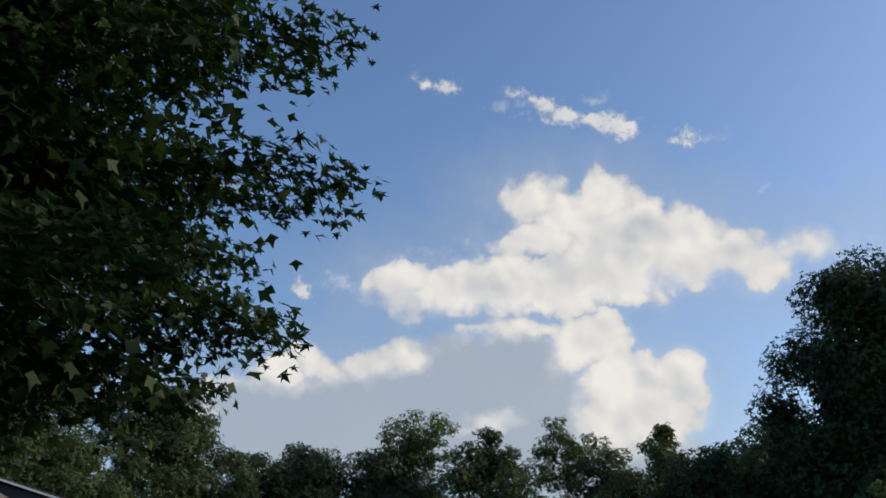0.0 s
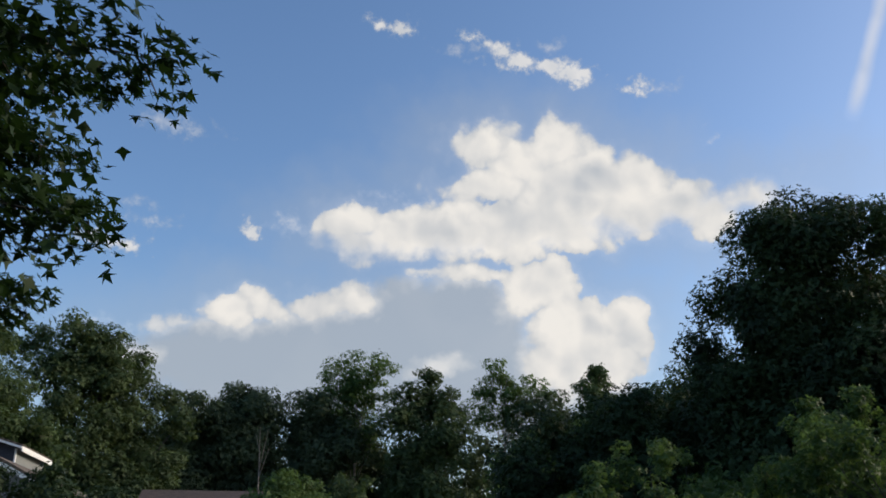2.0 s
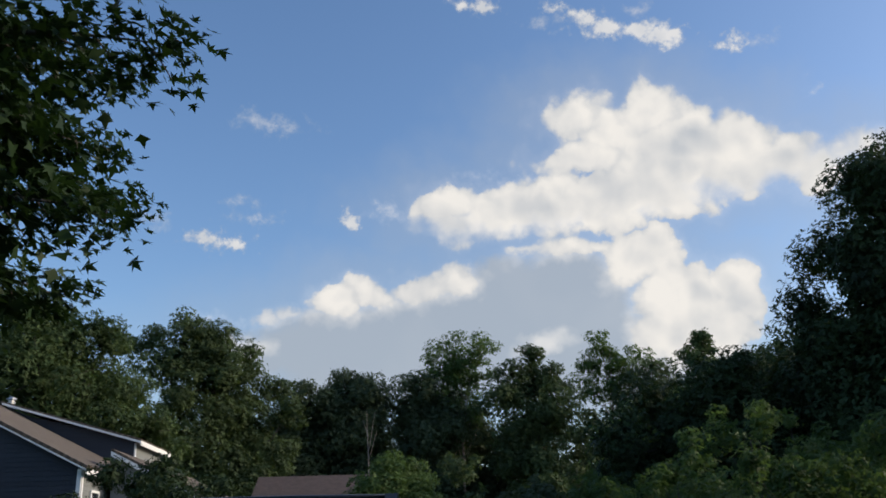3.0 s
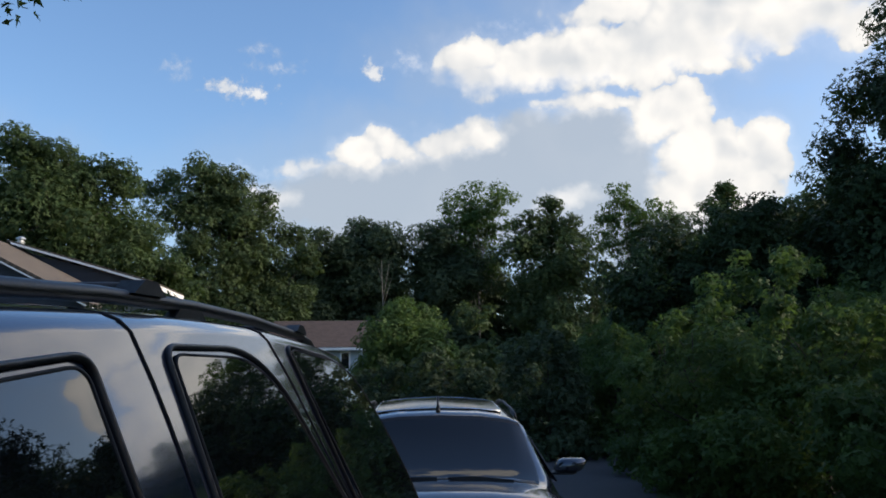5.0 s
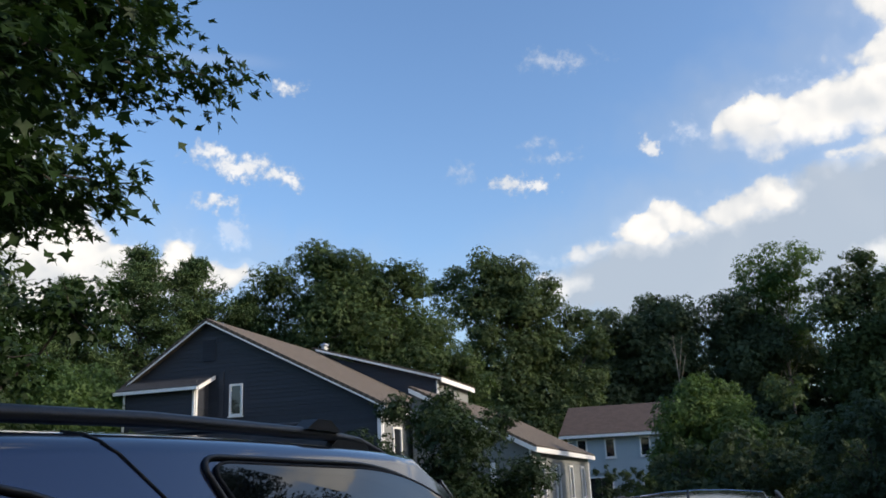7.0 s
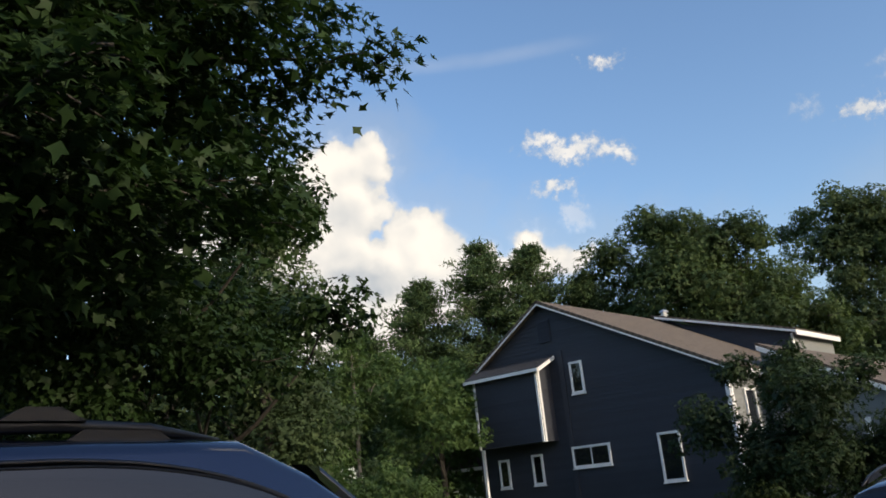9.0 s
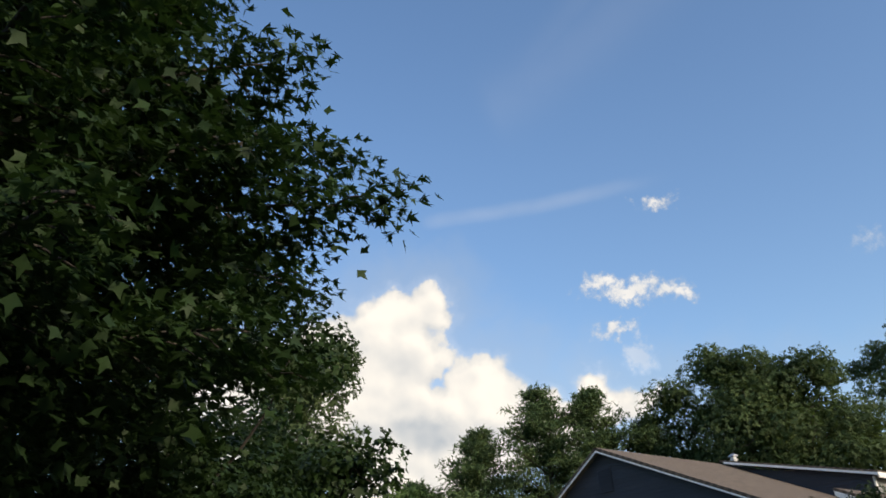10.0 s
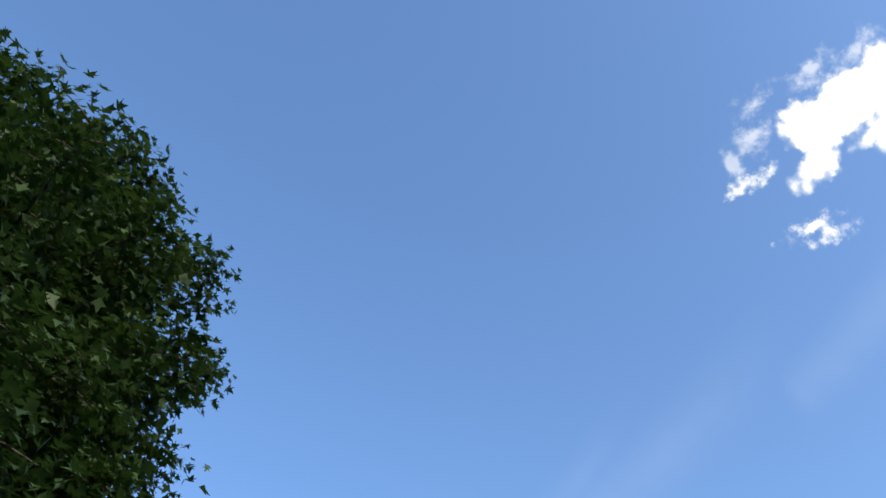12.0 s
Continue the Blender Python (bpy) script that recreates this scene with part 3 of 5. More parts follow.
g = Geo().face((-2500, -2500, 0), (2500, -2500, 0), (2500, 2500, 0), (-2500, 2500, 0))
solid("ground", g, LAWN, "mown green lawn that reaches to the woods", "lawn", "structure")
g = Geo()
rows = [(-20, -2.6, 4.4), (0, -2.6, 4.4), (8, -2.6, 4.6), (14, -2.2, 5.0), (19, -0.5, 6.4), (24, 1.6, 8.4), (32, 4.0, 10.6), (45, 7.5, 13.5)]
for (y0, a0, b0), (y1, a1, b1) in zip(rows, rows[1:]):
    g.face((a0, y0, 0.012), (b0, y0, 0.012), (b1, y1, 0.012), (a1, y1, 0.012))
solid("driveway", g, ASPHALT, "worn dark asphalt driveway between lawn and hedge", "driveway", "structure")

# ---------------------------------------------------------------- houses


def window(house, x, y, z0, wide, high, side="front", parts=1, name="window"):
    """A white-trimmed window: casing, sash bar, sill and panes, proud of its wall. side: the way it looks."""
    t = 0.09

    def put(g, a0, b0, c0, a1, b1, c1):
        # a: along the wall, b: out of it, c: up
        if side == "front":
            g.box(x + a0, y - b1, z0 + c0, x + a1, y - b0, z0 + c1)
        else:
            g.box(x + b0, y + a0, z0 + c0, x + b1, y + a1, z0 + c1)

    g = Geo()
    put(g, 0, 0, 0, t, 0.07, high), put(g, wide - t, 0, 0, wide, 0.07, high)
    put(g, t, 0, high - t, wide - t, 0.072, high), put(g, t, 0, 0, wide - t, 0.068, t)
    w = part(name, g, TRIM, house)
    g = Geo()
    put(g, -0.03, 0, -0.05, wide + 0.03, 0.1, -0.002)
    part("window_sill", g, TRIM, w)
    step = (wide - 2 * t) / parts
    for i in range(parts):
        g = Geo()
        put(g, t + i * step + (0.02 if i else 0.001), 0.012, t + 0.001, t + (i + 1) * step - (0.02 if i < parts - 1 else 0.001), 0.024, high - t - 0.001)
        part("pane", g, PANE, w)
        if i:
            g = Geo()
            put(g, t + i * step - 0.019, 0.0, t + 0.001, t + i * step + 0.019, 0.05, high - t - 0.001)
            part("sash_bar", g, TRIM, w)
    return w


def clapboards(house, extent, z0, z1, y, material, course=0.17, axis="front", name="siding_board"):
    """Lapped boards, course by course, each as long as the wall is at its height."""
    z = z0
    while z < z1 - 0.02:
        h = min(course, z1 - z)
        for a, b in extent(z + h * 0.55):
            if b - a < 0.05:
                continue
            if axis == "front":
                g = Geo().prism([(y, z), (y - 0.028, z), (y - 0.008, z + h + 0.002), (y, z + h + 0.002)], "x", a, b)
            else:
                g = Geo().prism([(y, z), (y + 0.028, z), (y + 0.008, z + h + 0.002), (y, z + h + 0.002)], "y", a, b)
            part(name, g, material, house)
        z += h


def roof_slab(house, corners, thick, material, name="roof_slope", label=""):
    """A roof plane of four corners (eave, eave, ridge, ridge), with thickness and shingle coordinates."""
    c = [Vector(p) for p in corners]
    n = (c[1] - c[0]).cross(c[3] - c[0]).normalized()
    if n.z < 0:
        n = -n
    g = Geo()
    low = [p - n * thick for p in c]
    g.face(*c), g.face(*low[::-1])
    for i in range(4):
        j = (i + 1) % 4
        g.face(c[i], c[j], low[j], low[i])
    ob = part(name, g, material, house, label)
    me = ob.data
    layer = me.uv_layers.new(name="UVMap")
    ex = (c[1] - c[0]).normalized()
    ey = n.cross(ex)
    for loop in me.loops:
        p = me.vertices[loop.vertex_index].co - c[0]
        layer.data[loop.index].uv = (p.dot(ex), p.dot(ey))
    return ob


def rake(house, a, b, deep=0.20, thick=0.05, name="rake_board", out=(0, -1, 0)):
    """A white board under a sloping or level roof edge."""
    a, b, o = Vector(a), Vector(b), Vector(out)
    g = Geo()
    pts = [a, b, b - Vector((0, 0, deep)), a - Vector((0, 0, deep))]
    far = [p + o * thick for p in pts]
    g.face(*pts), g.face(*far[::-1])
    for i in range(4):
        j = (i + 1) % 4
        g.face(pts[i], pts[j], far[j], far[i])
    return part(name, g, TRIM, house)


def navy_house():
    h = thing("house", pose(0, 0, 0), "two-storey navy clapboard house with white trim and brown saltbox roof", "house")
    Y, L, R, A = 35.0, -20.9, -9.5, -16.85          # gable plane, its left and right walls, the ridge
    ZL, ZR, ZA, DEEP = 6.05, 4.85, 8.62, 15.5
    # core walls
    outline = [(L, 0), (R, 0), (R, ZR), (A, ZA), (L, ZL)]
    part("wall", Geo().prism(outline, "y", Y, Y + DEEP), NAVY, h)

    def gable(z):
        left = L if z < ZL else L + (z - ZL) / (ZA - ZL) * (A - L)
        right = R if z < ZR else R - (z - ZR) / (ZA - ZR) * (R - A)
        return [(left, right)]

    clapboards(h, gable, 0.3, ZA - 0.1, Y, NAVY)
    # roof slopes, a little past the walls
    o = 0.35
    sl, sr = (ZA - ZL) / (A - L), (ZA - ZR) / (R - A)
    roof_slab(h, [(R + 0.3, Y - o, ZR - 0.3 * sr + 0.16), (R + 0.3, Y + DEEP + o, ZR - 0.3 * sr + 0.16), (A, Y + DEEP + o, ZA + 0.16), (A, Y - o, ZA + 0.16)], 0.12, ROOF_BROWN)
    roof_slab(h, [(L - 0.3, Y + DEEP + o, ZL - 0.3 * sl + 0.16), (L - 0.3, Y - o, ZL - 0.3 * sl + 0.16), (A, Y - o, ZA + 0.16), (A, Y + DEEP + o, ZA + 0.16)], 0.12, ROOF_BROWN)
    rake(h, (R + 0.3, Y - o + 0.03, ZR - 0.3 * sr + 0.02), (A, Y - o + 0.03, ZA + 0.02), 0.06)
    rake(h, (L - 0.3, Y - o + 0.03, ZL - 0.3 * sl + 0.02), (A, Y - o + 0.03, ZA + 0.02), 0.06)
    rake(h, (R + 0.3, Y - o, ZR - 0.3 * sr + 0.06), (R + 0.3, Y + 3.0, ZR - 0.3 * sr + 0.06), 0.2, name="eave_board", out=(-1, 0, 0))
    # corner boards
    part("corner_board", Geo().box(R - 0.14, Y - 0.05, 0.2, R + 0.02, Y + 0.02, ZR - 0.08), TRIM, h)
    part("corner_board", Geo().box(R - 0.02, Y + 0.025, 0.2, R + 0.05, Y + 0.16, ZR - 0.08), TRIM, h)
    # louvred vent high in the gable
    v = part("gable_vent", Geo().box(A - 0.32, Y - 0.06, 7.05, A + 0.32, Y - 0.028, 8.0), NAVY, h, "dark louvred gable vent")
    for i in range(11):
        part("slat", Geo().prism([(Y - 0.062, 7.1 + i * 0.08), (Y - 0.10, 7.06 + i * 0.08), (Y - 0.062, 7.13 + i * 0.08)], "x", A - 0.28, A + 0.28), NAVY, v)
    # a slim chase up the wall beside the projecting bay
    part("wall_chase", Geo().box(-16.36, Y - 0.075, 0.2, -16.14, Y - 0.03, 6.6), NAVY, h)
    # projecting upper bay with a lean-to roof
    bx0, bx1, by, bz0, bz1 = -20.1, -16.85, Y - 0.95, 3.12, 6.0
    part("bay_wall", Geo().box(bx0, by, bz0, bx1, Y - 0.03, bz1), NAVY, h)
    clapboards(h, lambda z: [(bx0 + 0.12, bx1 - 0.12)], bz0, bz1 - 0.1, by, NAVY)
    clapboards(h, lambda z: [(by + 0.02, Y - 0.04)], bz0, bz1 + 0.2, bx1, NAVY, axis="side")
    for a in (bx0 - 0.03, bx1 - 0.10):
        part("corner_board", Geo().box(a, by - 0.045, bz0 - 0.02, a + 0.10, by + 0.01, bz1 - 0.02), TRIM, h)
    part("corner_board", Geo().box(bx1 + 0.002, by + 0.012, bz0 - 0.02, bx1 + 0.045, by + 0.13, bz1 - 0.02), TRIM, h)
    roof_slab(h, [(bx0 - 0.3, by - 0.28, bz1 - 0.02), (bx1 + 0.28, by - 0.28, bz1 - 0.02), (bx1 + 0.28, Y - 0.03, bz1 + 0.52), (bx0 - 0.3, Y - 0.03, bz1 + 0.52)], 0.06, ROOF_SLATE)
    rake(h, (bx0 - 0.3, by - 0.29, bz1 - 0.06), (bx1 + 0.28, by - 0.29, bz1 - 0.06), 0.13, name="eave_board")
    rake(h, (bx1 + 0.28, by - 0.28, bz1 - 0.06), (bx1 + 0.28, Y - 0.04, bz1 + 0.46), 0.15, out=(1, 0, 0))
    part("porch_post", Geo().box(bx0 + 0.02, by, 0.05, bx0 + 0.14, by + 0.12, bz0 - 0.02), TRIM, h)
    # small porch roof at the far corner
    roof_slab(h, [(-23.2, Y + 0.2, 2.55), (-20.95, Y + 0.2, 2.55), (-20.95, Y + 1.6, 3.0), (-23.2, Y + 1.6, 3.0)], 0.08, ROOF_DARK)
    rake(h, (-23.2, Y + 0.18, 2.52), (-20.95, Y + 0.18, 2.52), 0.14, name="eave_board")
    part("porch_post", Geo().box(-23.1, Y + 0.25, 0.0, -22.98, Y + 0.37, 2.46), TRIM, h)
    # windows of the gable
    window(h, -15.87, Y - 0.03, 4.80, 0.60, 1.26)
    window(h, -16.27, Y - 0.03, 1.98, 1.72, 0.82, parts=2)
    window(h, -12.52, Y - 0.03, 1.15, 0.90, 1.75)
    window(h, -19.95, Y - 0.03, 1.50, 0.55, 1.15)
    window(h, -18.25, Y - 0.03, 1.50, 0.55, 1.2)
    # shed dormer on the long slope
    dy, dx, dz = Y + 9.5, -10.35, 6.90
    side = [(A + 1.0, ZA - sr * 1.0 + 0.2), (dx, dz), (dx, ZR + (R - dx) * sr)]
    part("dormer_wall", Geo().prism(side, "y", dy, dy + 5.3), NAVY, h)

    def cheek(z):
        top = A + 1.0 + (ZA - sr + 0.2 - z) / ((ZA - sr + 0.2 - dz) / (dx - A - 1.0))
        low = R - (z - ZR) / sr
        return [(low, min(top, dx))]

    clapboards(h, cheek, 5.0, ZA - sr - 0.1, dy, NAVY)
    roof_slab(h, [(dx + 0.35, dy - 0.3, dz + 0.06), (dx + 0.35, dy + 5.5, dz + 0.06), (A + 0.1, dy + 5.5, ZA + 0.3), (A + 0.1, dy - 0.3, ZA + 0.3)], 0.10, ROOF_BROWN)
    rake(h, (dx + 0.35, dy - 0.31, dz - 0.04), (A + 0.3, dy - 0.31, ZA + 0.17), 0.10)
    rake(h, (dx + 0.36, dy - 0.3, dz - 0.02), (dx + 0.36, dy + 5.5, dz - 0.02), 0.22, name="eave_board", out=(-1, 0, 0))
    part("corner_board", Geo().box(dx - 0.02, dy - 0.03, 4.9, dx + 0.05, dy + 0.12, dz - 0.1), TRIM, h)
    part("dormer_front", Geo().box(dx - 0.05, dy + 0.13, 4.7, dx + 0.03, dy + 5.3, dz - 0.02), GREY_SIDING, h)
    window(h, dx + 0.03, dy + 1.2, 4.85, 1.0, 0.9, side="east")
    # flue on the ridge
    vx, vy = A + 0.2, Y + 10.4
    vent = part("roof_vent", Geo().tube([(vx, vy, ZA - 0.1), (vx, vy, ZA + 0.50)], [0.15, 0.15], 12), METAL_VENT, h, "galvanised roof flue with a cap")
    part("collar", Geo().tube([(vx, vy, ZA + 0.34), (vx, vy, ZA + 0.38)], [0.21, 0.21], 12), METAL_VENT, vent)
    part("cap", Geo().tube([(vx, vy, ZA + 0.51), (vx, vy, ZA + 0.58), (vx, vy, ZA + 0.66)], [0.24, 0.22, 0.06], 12), METAL_VENT, vent)
    part("foundation", Geo().box(L + 0.02, Y - 0.02, -0.2, R - 0.02, Y + DEEP, 0.3), ASPHALT, h, "grey concrete foundation")
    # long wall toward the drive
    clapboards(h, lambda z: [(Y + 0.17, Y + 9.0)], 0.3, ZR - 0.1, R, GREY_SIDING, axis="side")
    window(h, R + 0.03, Y + 1.0, 2.6, 0.95, 1.5, side="east")
    window(h, R + 0.03, Y + 3.2, 0.9, 0.95, 1.5, side="east")
    return h


def grey_wing():
    h = thing("house_wing", pose(0, 0, 0), "low wing with grey clapboards, white eaves and a brown shingled roof", "house")
    X, y0, y1, ze, xr = -4.55, 37.6, 52.0, 3.2, -9.2
    zr = 5.6
    part("wall", Geo().prism([(xr, 0), (X, 0), (X, ze), (xr, zr)], "y", y0, y1), GREY_SIDING, h)
    clapboards(h, lambda z: [(y0, y1)], 0.25, ze - 0.05, X, GREY_SIDING, axis="side", course=0.14)
    clapboards(h, lambda z: [(xr, X if z < ze else X - (z - ze) / (zr - ze) * (X - xr))], 0.25, zr - 0.1, y0, GREY_SIDING, course=0.14)
    s = (zr - ze) / (X - xr)
    roof_slab(h, [(X + 0.35, y0 - 0.3, ze - 0.35 * s + 0.14), (X + 0.35, y1 + 0.3, ze - 0.35 * s + 0.14), (xr, y1 + 0.3, zr + 0.14), (xr, y0 - 0.3, zr + 0.14)], 0.1, ROOF_BROWN)
    rake(h, (X + 0.36, y0 - 0.3, ze - 0.3 * s + 0.05), (X + 0.36, y1 + 0.3, ze - 0.3 * s + 0.05), 0.2, name="eave_board", out=(-1, 0, 0))
    rake(h, (X + 0.35, y0 - 0.31, ze - 0.35 * s + 0.03), (xr, y0 - 0.31, zr + 0.03), 0.18)
    for a, b in ((X - 0.02, y0 - 0.03), (X - 0.02, y1 - 0.12)):
        part("corner_board", Geo().box(a, b, 0.2, a + 0.07, b + 0.15, ze - 0.06), TRIM, h)
    for a in (39.2, 42.4, 45.8, 49.2):
        window(h, X + 0.03, a, 1.0, 0.85, 1.55, side="east")
    part("front_board", Geo().box(-6.1, y0 - 0.05, 0.2, -5.9, y0 - 0.03, 2.6), TRIM, h)
    return h


def pale_house():
    h = thing("house", pose(0, 0, 0), "distant two-storey house with pale blue siding and a dark brown roof", "house")
    Y, x0, x1, ze = 60.0, -6.9, 3.3, 4.55
    part("wall", Geo().box(x0, Y, -0.2, x1, Y + 8, ze), BLUE_SIDING, h)
    clapboards(h, lambda z: [(x0 + 0.1, x1 - 0.1)], 0.2, ze - 0.05, Y, BLUE_SIDING, course=0.2)
    # a slight overhang of the upper storey
    part("overhang", Geo().box(x0 - 0.02, Y - 0.12, 2.28, x1 + 0.02, Y - 0.03, 2.42), BLUE_SIDING, h)
    roof_slab(h, [(x0 - 0.45, Y - 0.5, ze + 0.1), (x1 + 0.4, Y - 0.5, ze + 0.1), (x1 + 0.4, Y + 4, ze + 2.15), (x0 - 0.45, Y + 4, ze + 2.15)], 0.12, ROOF_DARK)
    roof_slab(h, [(x1 + 0.4, Y + 8.5, ze + 0.1), (x0 - 0.45, Y + 8.5, ze + 0.1), (x0 - 0.45, Y + 4, ze + 2.15), (x1 + 0.4, Y + 4, ze + 2.15)], 0.12, ROOF_DARK)
    part("gable_wall", Geo().prism([(Y, ze), (Y + 8, ze), (Y + 4, ze + 2.0)], "x", x0, x0 + 0.1), BLUE_SIDING, h)
    rake(h, (x0 - 0.45, Y - 0.51, ze + 0.06), (x1 + 0.4, Y - 0.51, ze + 0.06), 0.18, name="eave_board")
    part("corner_board", Geo().box(x0 - 0.02, Y - 0.05, 0, x0 + 0.12, Y + 0.02, ze - 0.05), TRIM, h)
    for a in (-6.35, -4.62, -2.5, 0.2, 2.6):
        window(h, a, Y - 0.03, 3.18, 0.66, 1.2)
    for a in (-5.75, -2.5, 1.0):
        window(h, a, Y - 0.03, 0.75, 1.5, 1.35, parts=2)
    return h


navy_house()
grey_wing()
pale_house()

# ---------------------------------------------------------------- vehicles


def rounded(points, radius, steps=10):
    """A polygon in a plane with rounded corners; radius: one for all, or one each."""
    out, n = [], len(points)
    for i, p in enumerate(points):
        r = radius[i] if hasattr(radius, "__len__") else radius
        p, a, b = Vector(p), Vector(points[i - 1]), Vector(points[(i + 1) % n])
        ra, rb = min(r, (a - p).length * 0.48), min(r, (b - p).length * 0.48)
        s, e = p + (a - p).normalized() * ra, p + (b - p).normalized() * rb
        for k in range(steps + 1):
            t = k / steps
            out.append(s * (1 - t) ** 2 + p * 2 * t * (1 - t) + e * t * t)
    return out


def lengthen(stations, step=0.12):
    """More sections between the given ones."""
    out = []
    for (y0, s0), (y1, s1) in zip(stations, stations[1:]):
        n = max(1, int((y1 - y0) / step))
        for k in range(n):
            t = k / n
            out.append((y0 + (y1 - y0) * t, [(a[0] + (b[0] - a[0]) * t, a[1] + (b[1] - a[1]) * t) for a, b in zip(s0, s1)]))
    return out + [stations[-1]]


def vehicle(name, label, m, paint, main, hood, marks, side_windows, gaps, rail_x, rail_z, rail_r, rails, bars, sunroof, arch=0.0, crest=1.3, aerial=(0.0, 0.07)):
    """A car with its nose toward -y. marks: bumper, nose, hood edge, cowl, header, roof end, tail, end."""
    nose, lip, edge, cowl, header, roof, tail, end = marks
    car = thing(name, m, label, "car", "parked cars")
    shrink = lambda sec, w, h, z0=0.3: [(x * w, z0 + (z - z0) * h) for x, z in sec]
    drop = [(x, min(z, hood[5][1] + 0.12 * (z - hood[5][1]))) for x, z in main]
    stations = [(nose, shrink(hood, 0.80, 0.55)), (lip, shrink(hood, 0.92, 0.82)), (edge, shrink(hood, 0.99, 0.95)), (cowl - 0.25, hood), (cowl, hood), (header, main), (roof, main)]
    belt, top = Vector((main[5][0], main[5][1])), Vector((main[6][0], main[6][1]))

    def cut(s):
        """The section with its roof brought down along the side planes to the part s of their height."""
        p = belt.lerp(top, s)
        return list(main[:6]) + [(x * p.x / top.x, p.y + (z - top.y) * (0.3 + 0.7 * s)) for x, z in main[6:]]

    fall = [(roof + (tail - roof) * a, cut(b)) for a, b in ((0.24, 0.90), (0.52, 0.72), (0.80, 0.44), (1.0, 0.06))]
    stations += fall + [(end - 0.05, shrink(fall[-1][1], 0.97, 0.98)), (end, shrink(fall[-1][1], 0.90, 0.8))]
    secs = lengthen(stations)
    g = Geo()
    k = len(main)
    for y, sec in secs:
        g.v += [(x, y, z) for x, z in sec] + [(-x, y, z) for x, z in sec[-2::-1]]
    w = 2 * k - 1
    for i in range(len(secs) - 1):
        for j in range(w - 1):
            g.f.append((i * w + j, i * w + j + 1, (i + 1) * w + j + 1, (i + 1) * w + j))
        g.f.append((i * w + w - 1, i * w, (i + 1) * w, (i + 1) * w + w - 1))
    g.f += [tuple(range(w)), tuple(range((len(secs) - 1) * w, len(secs) * w))]
    body = part("body", g, paint, car, smooth=True)
    across = (top - belt).normalized()
    outward = Vector((across.y, -across.x))

    def on_side(y, s, off, sign=1):
        p = belt.lerp(top, s) + outward * off
        return (sign * p.x, y, p.y)

    for sign in (1, -1):
        for pts, radii in side_windows:
            ring = rounded(pts, radii)
            mid = Vector((sum(p.x for p in ring), sum(p.y for p in ring))) / len(ring)
            bow = 0.035 if pts[0][0] > 1.2 else 0.0
            low, wide = min(p.x for p in ring), max(p.x for p in ring) - min(p.x for p in ring)
            lift = lambda p: bow * (p.x - low) / wide * (1.5 - 0.5 * p.y)
            inner = [p + (mid - p).normalized() * 0.030 for p in ring]
            glass = part("side_window", Geo().face(*[on_side(p.x, p.y, 0.004 + lift(p), sign) for p in inner]), CAR_GLASS, car)
            loop = [on_side(p.x, p.y, 0.003 + lift(p), sign) for p in inner]
            part("window_seal", Geo().tube(loop + loop[:2], 0.0032, 6, False), RUBBER, glass, smooth=True)
            loop = [on_side(p.x, p.y, 0.002, sign) for p in ring]
            part("window_moulding", Geo().tube(loop + loop[:2], 0.0055, 6, False), BLACK, glass, smooth=True)
        for line in gaps:
            loop = []
            for y, s in line:
                if s <= 1:
                    loop.append(on_side(y, s, 0.0005, sign))
                else:
                    q = min(s - 1, 3.0)
                    i = 6 + int(q)
                    a, b = main[min(i, k - 1)], main[min(i + 1, k - 1)]
                    f = q - int(q)
                    loop.append((sign * (a[0] + (b[0] - a[0]) * f), y, a[1] + (b[1] - a[1]) * f + 0.0012))
            part("door_gap", Geo().tube(loop, 0.0024, 5), RUBBER, body, smooth=True)
        # roof rail on feet
        y0, y1 = rails
        path = [(sign * rail_x, y0 - 0.17, rail_z - 0.030), (sign * rail_x, y0 - 0.05, rail_z - 0.008)]
        path += [(sign * rail_x, y0 + (y1 - y0) * t, rail_z) for t in (0.05, 0.3, 0.5, 0.7, 0.95)]
        path += [(sign * rail_x, y1 + 0.06, rail_z - 0.007), (sign * rail_x, y1 + 0.20, rail_z - 0.028)]
        rail = part("roof_rail", Geo().tube(path, [rail_r * k for k in (0.5, 0.9, 1.0, 1.0, 1.0, 1.0, 1.0, 0.9, 0.4)], 8), BLACK, car, smooth=True)
        for t in (0.0, 0.48, 1.0):
            yy = y0 + (y1 - y0) * t
            part("foot", Geo().prism([(yy - 0.11, rail_z - rail_r - 0.022), (yy + 0.11, rail_z - rail_r - 0.022), (yy + 0.055, rail_z), (yy - 0.055, rail_z)], "x", sign * rail_x - rail_r * 0.8, sign * rail_x + rail_r * 0.8), BLACK, rail)
        # door mirror
        mx, my, mz = sign * (belt.x + 0.055), cowl + 0.40, belt.y + 0.185
        mirror = part("door_mirror", Geo().box(mx - 0.10, my - 0.07, mz - 0.075, mx + 0.10, my + 0.05, mz + 0.095, 0.032), paint, car, "painted door mirror housing", smooth=True)
        part("mirror_base", Geo().box(mx - sign * 0.022 - 0.088, my - 0.06, mz - 0.105, mx - sign * 0.022 + 0.088, my + 0.045, mz - 0.058, 0.020), BLACK, mirror, "black mirror foot")
        part("mirror_glass", Geo().tube([(mx, my + 0.045, mz + 0.018), (mx, my + 0.056, mz + 0.018)], [0.07, 0.068], 12), CHROME, mirror)
        part("headlight", Geo().box(sign * 0.66 - 0.16, nose + 0.06, hood[6][1] - 0.24, sign * 0.66 + 0.16, nose + 0.2, hood[6][1] - 0.10, 0.03), LENS, car)
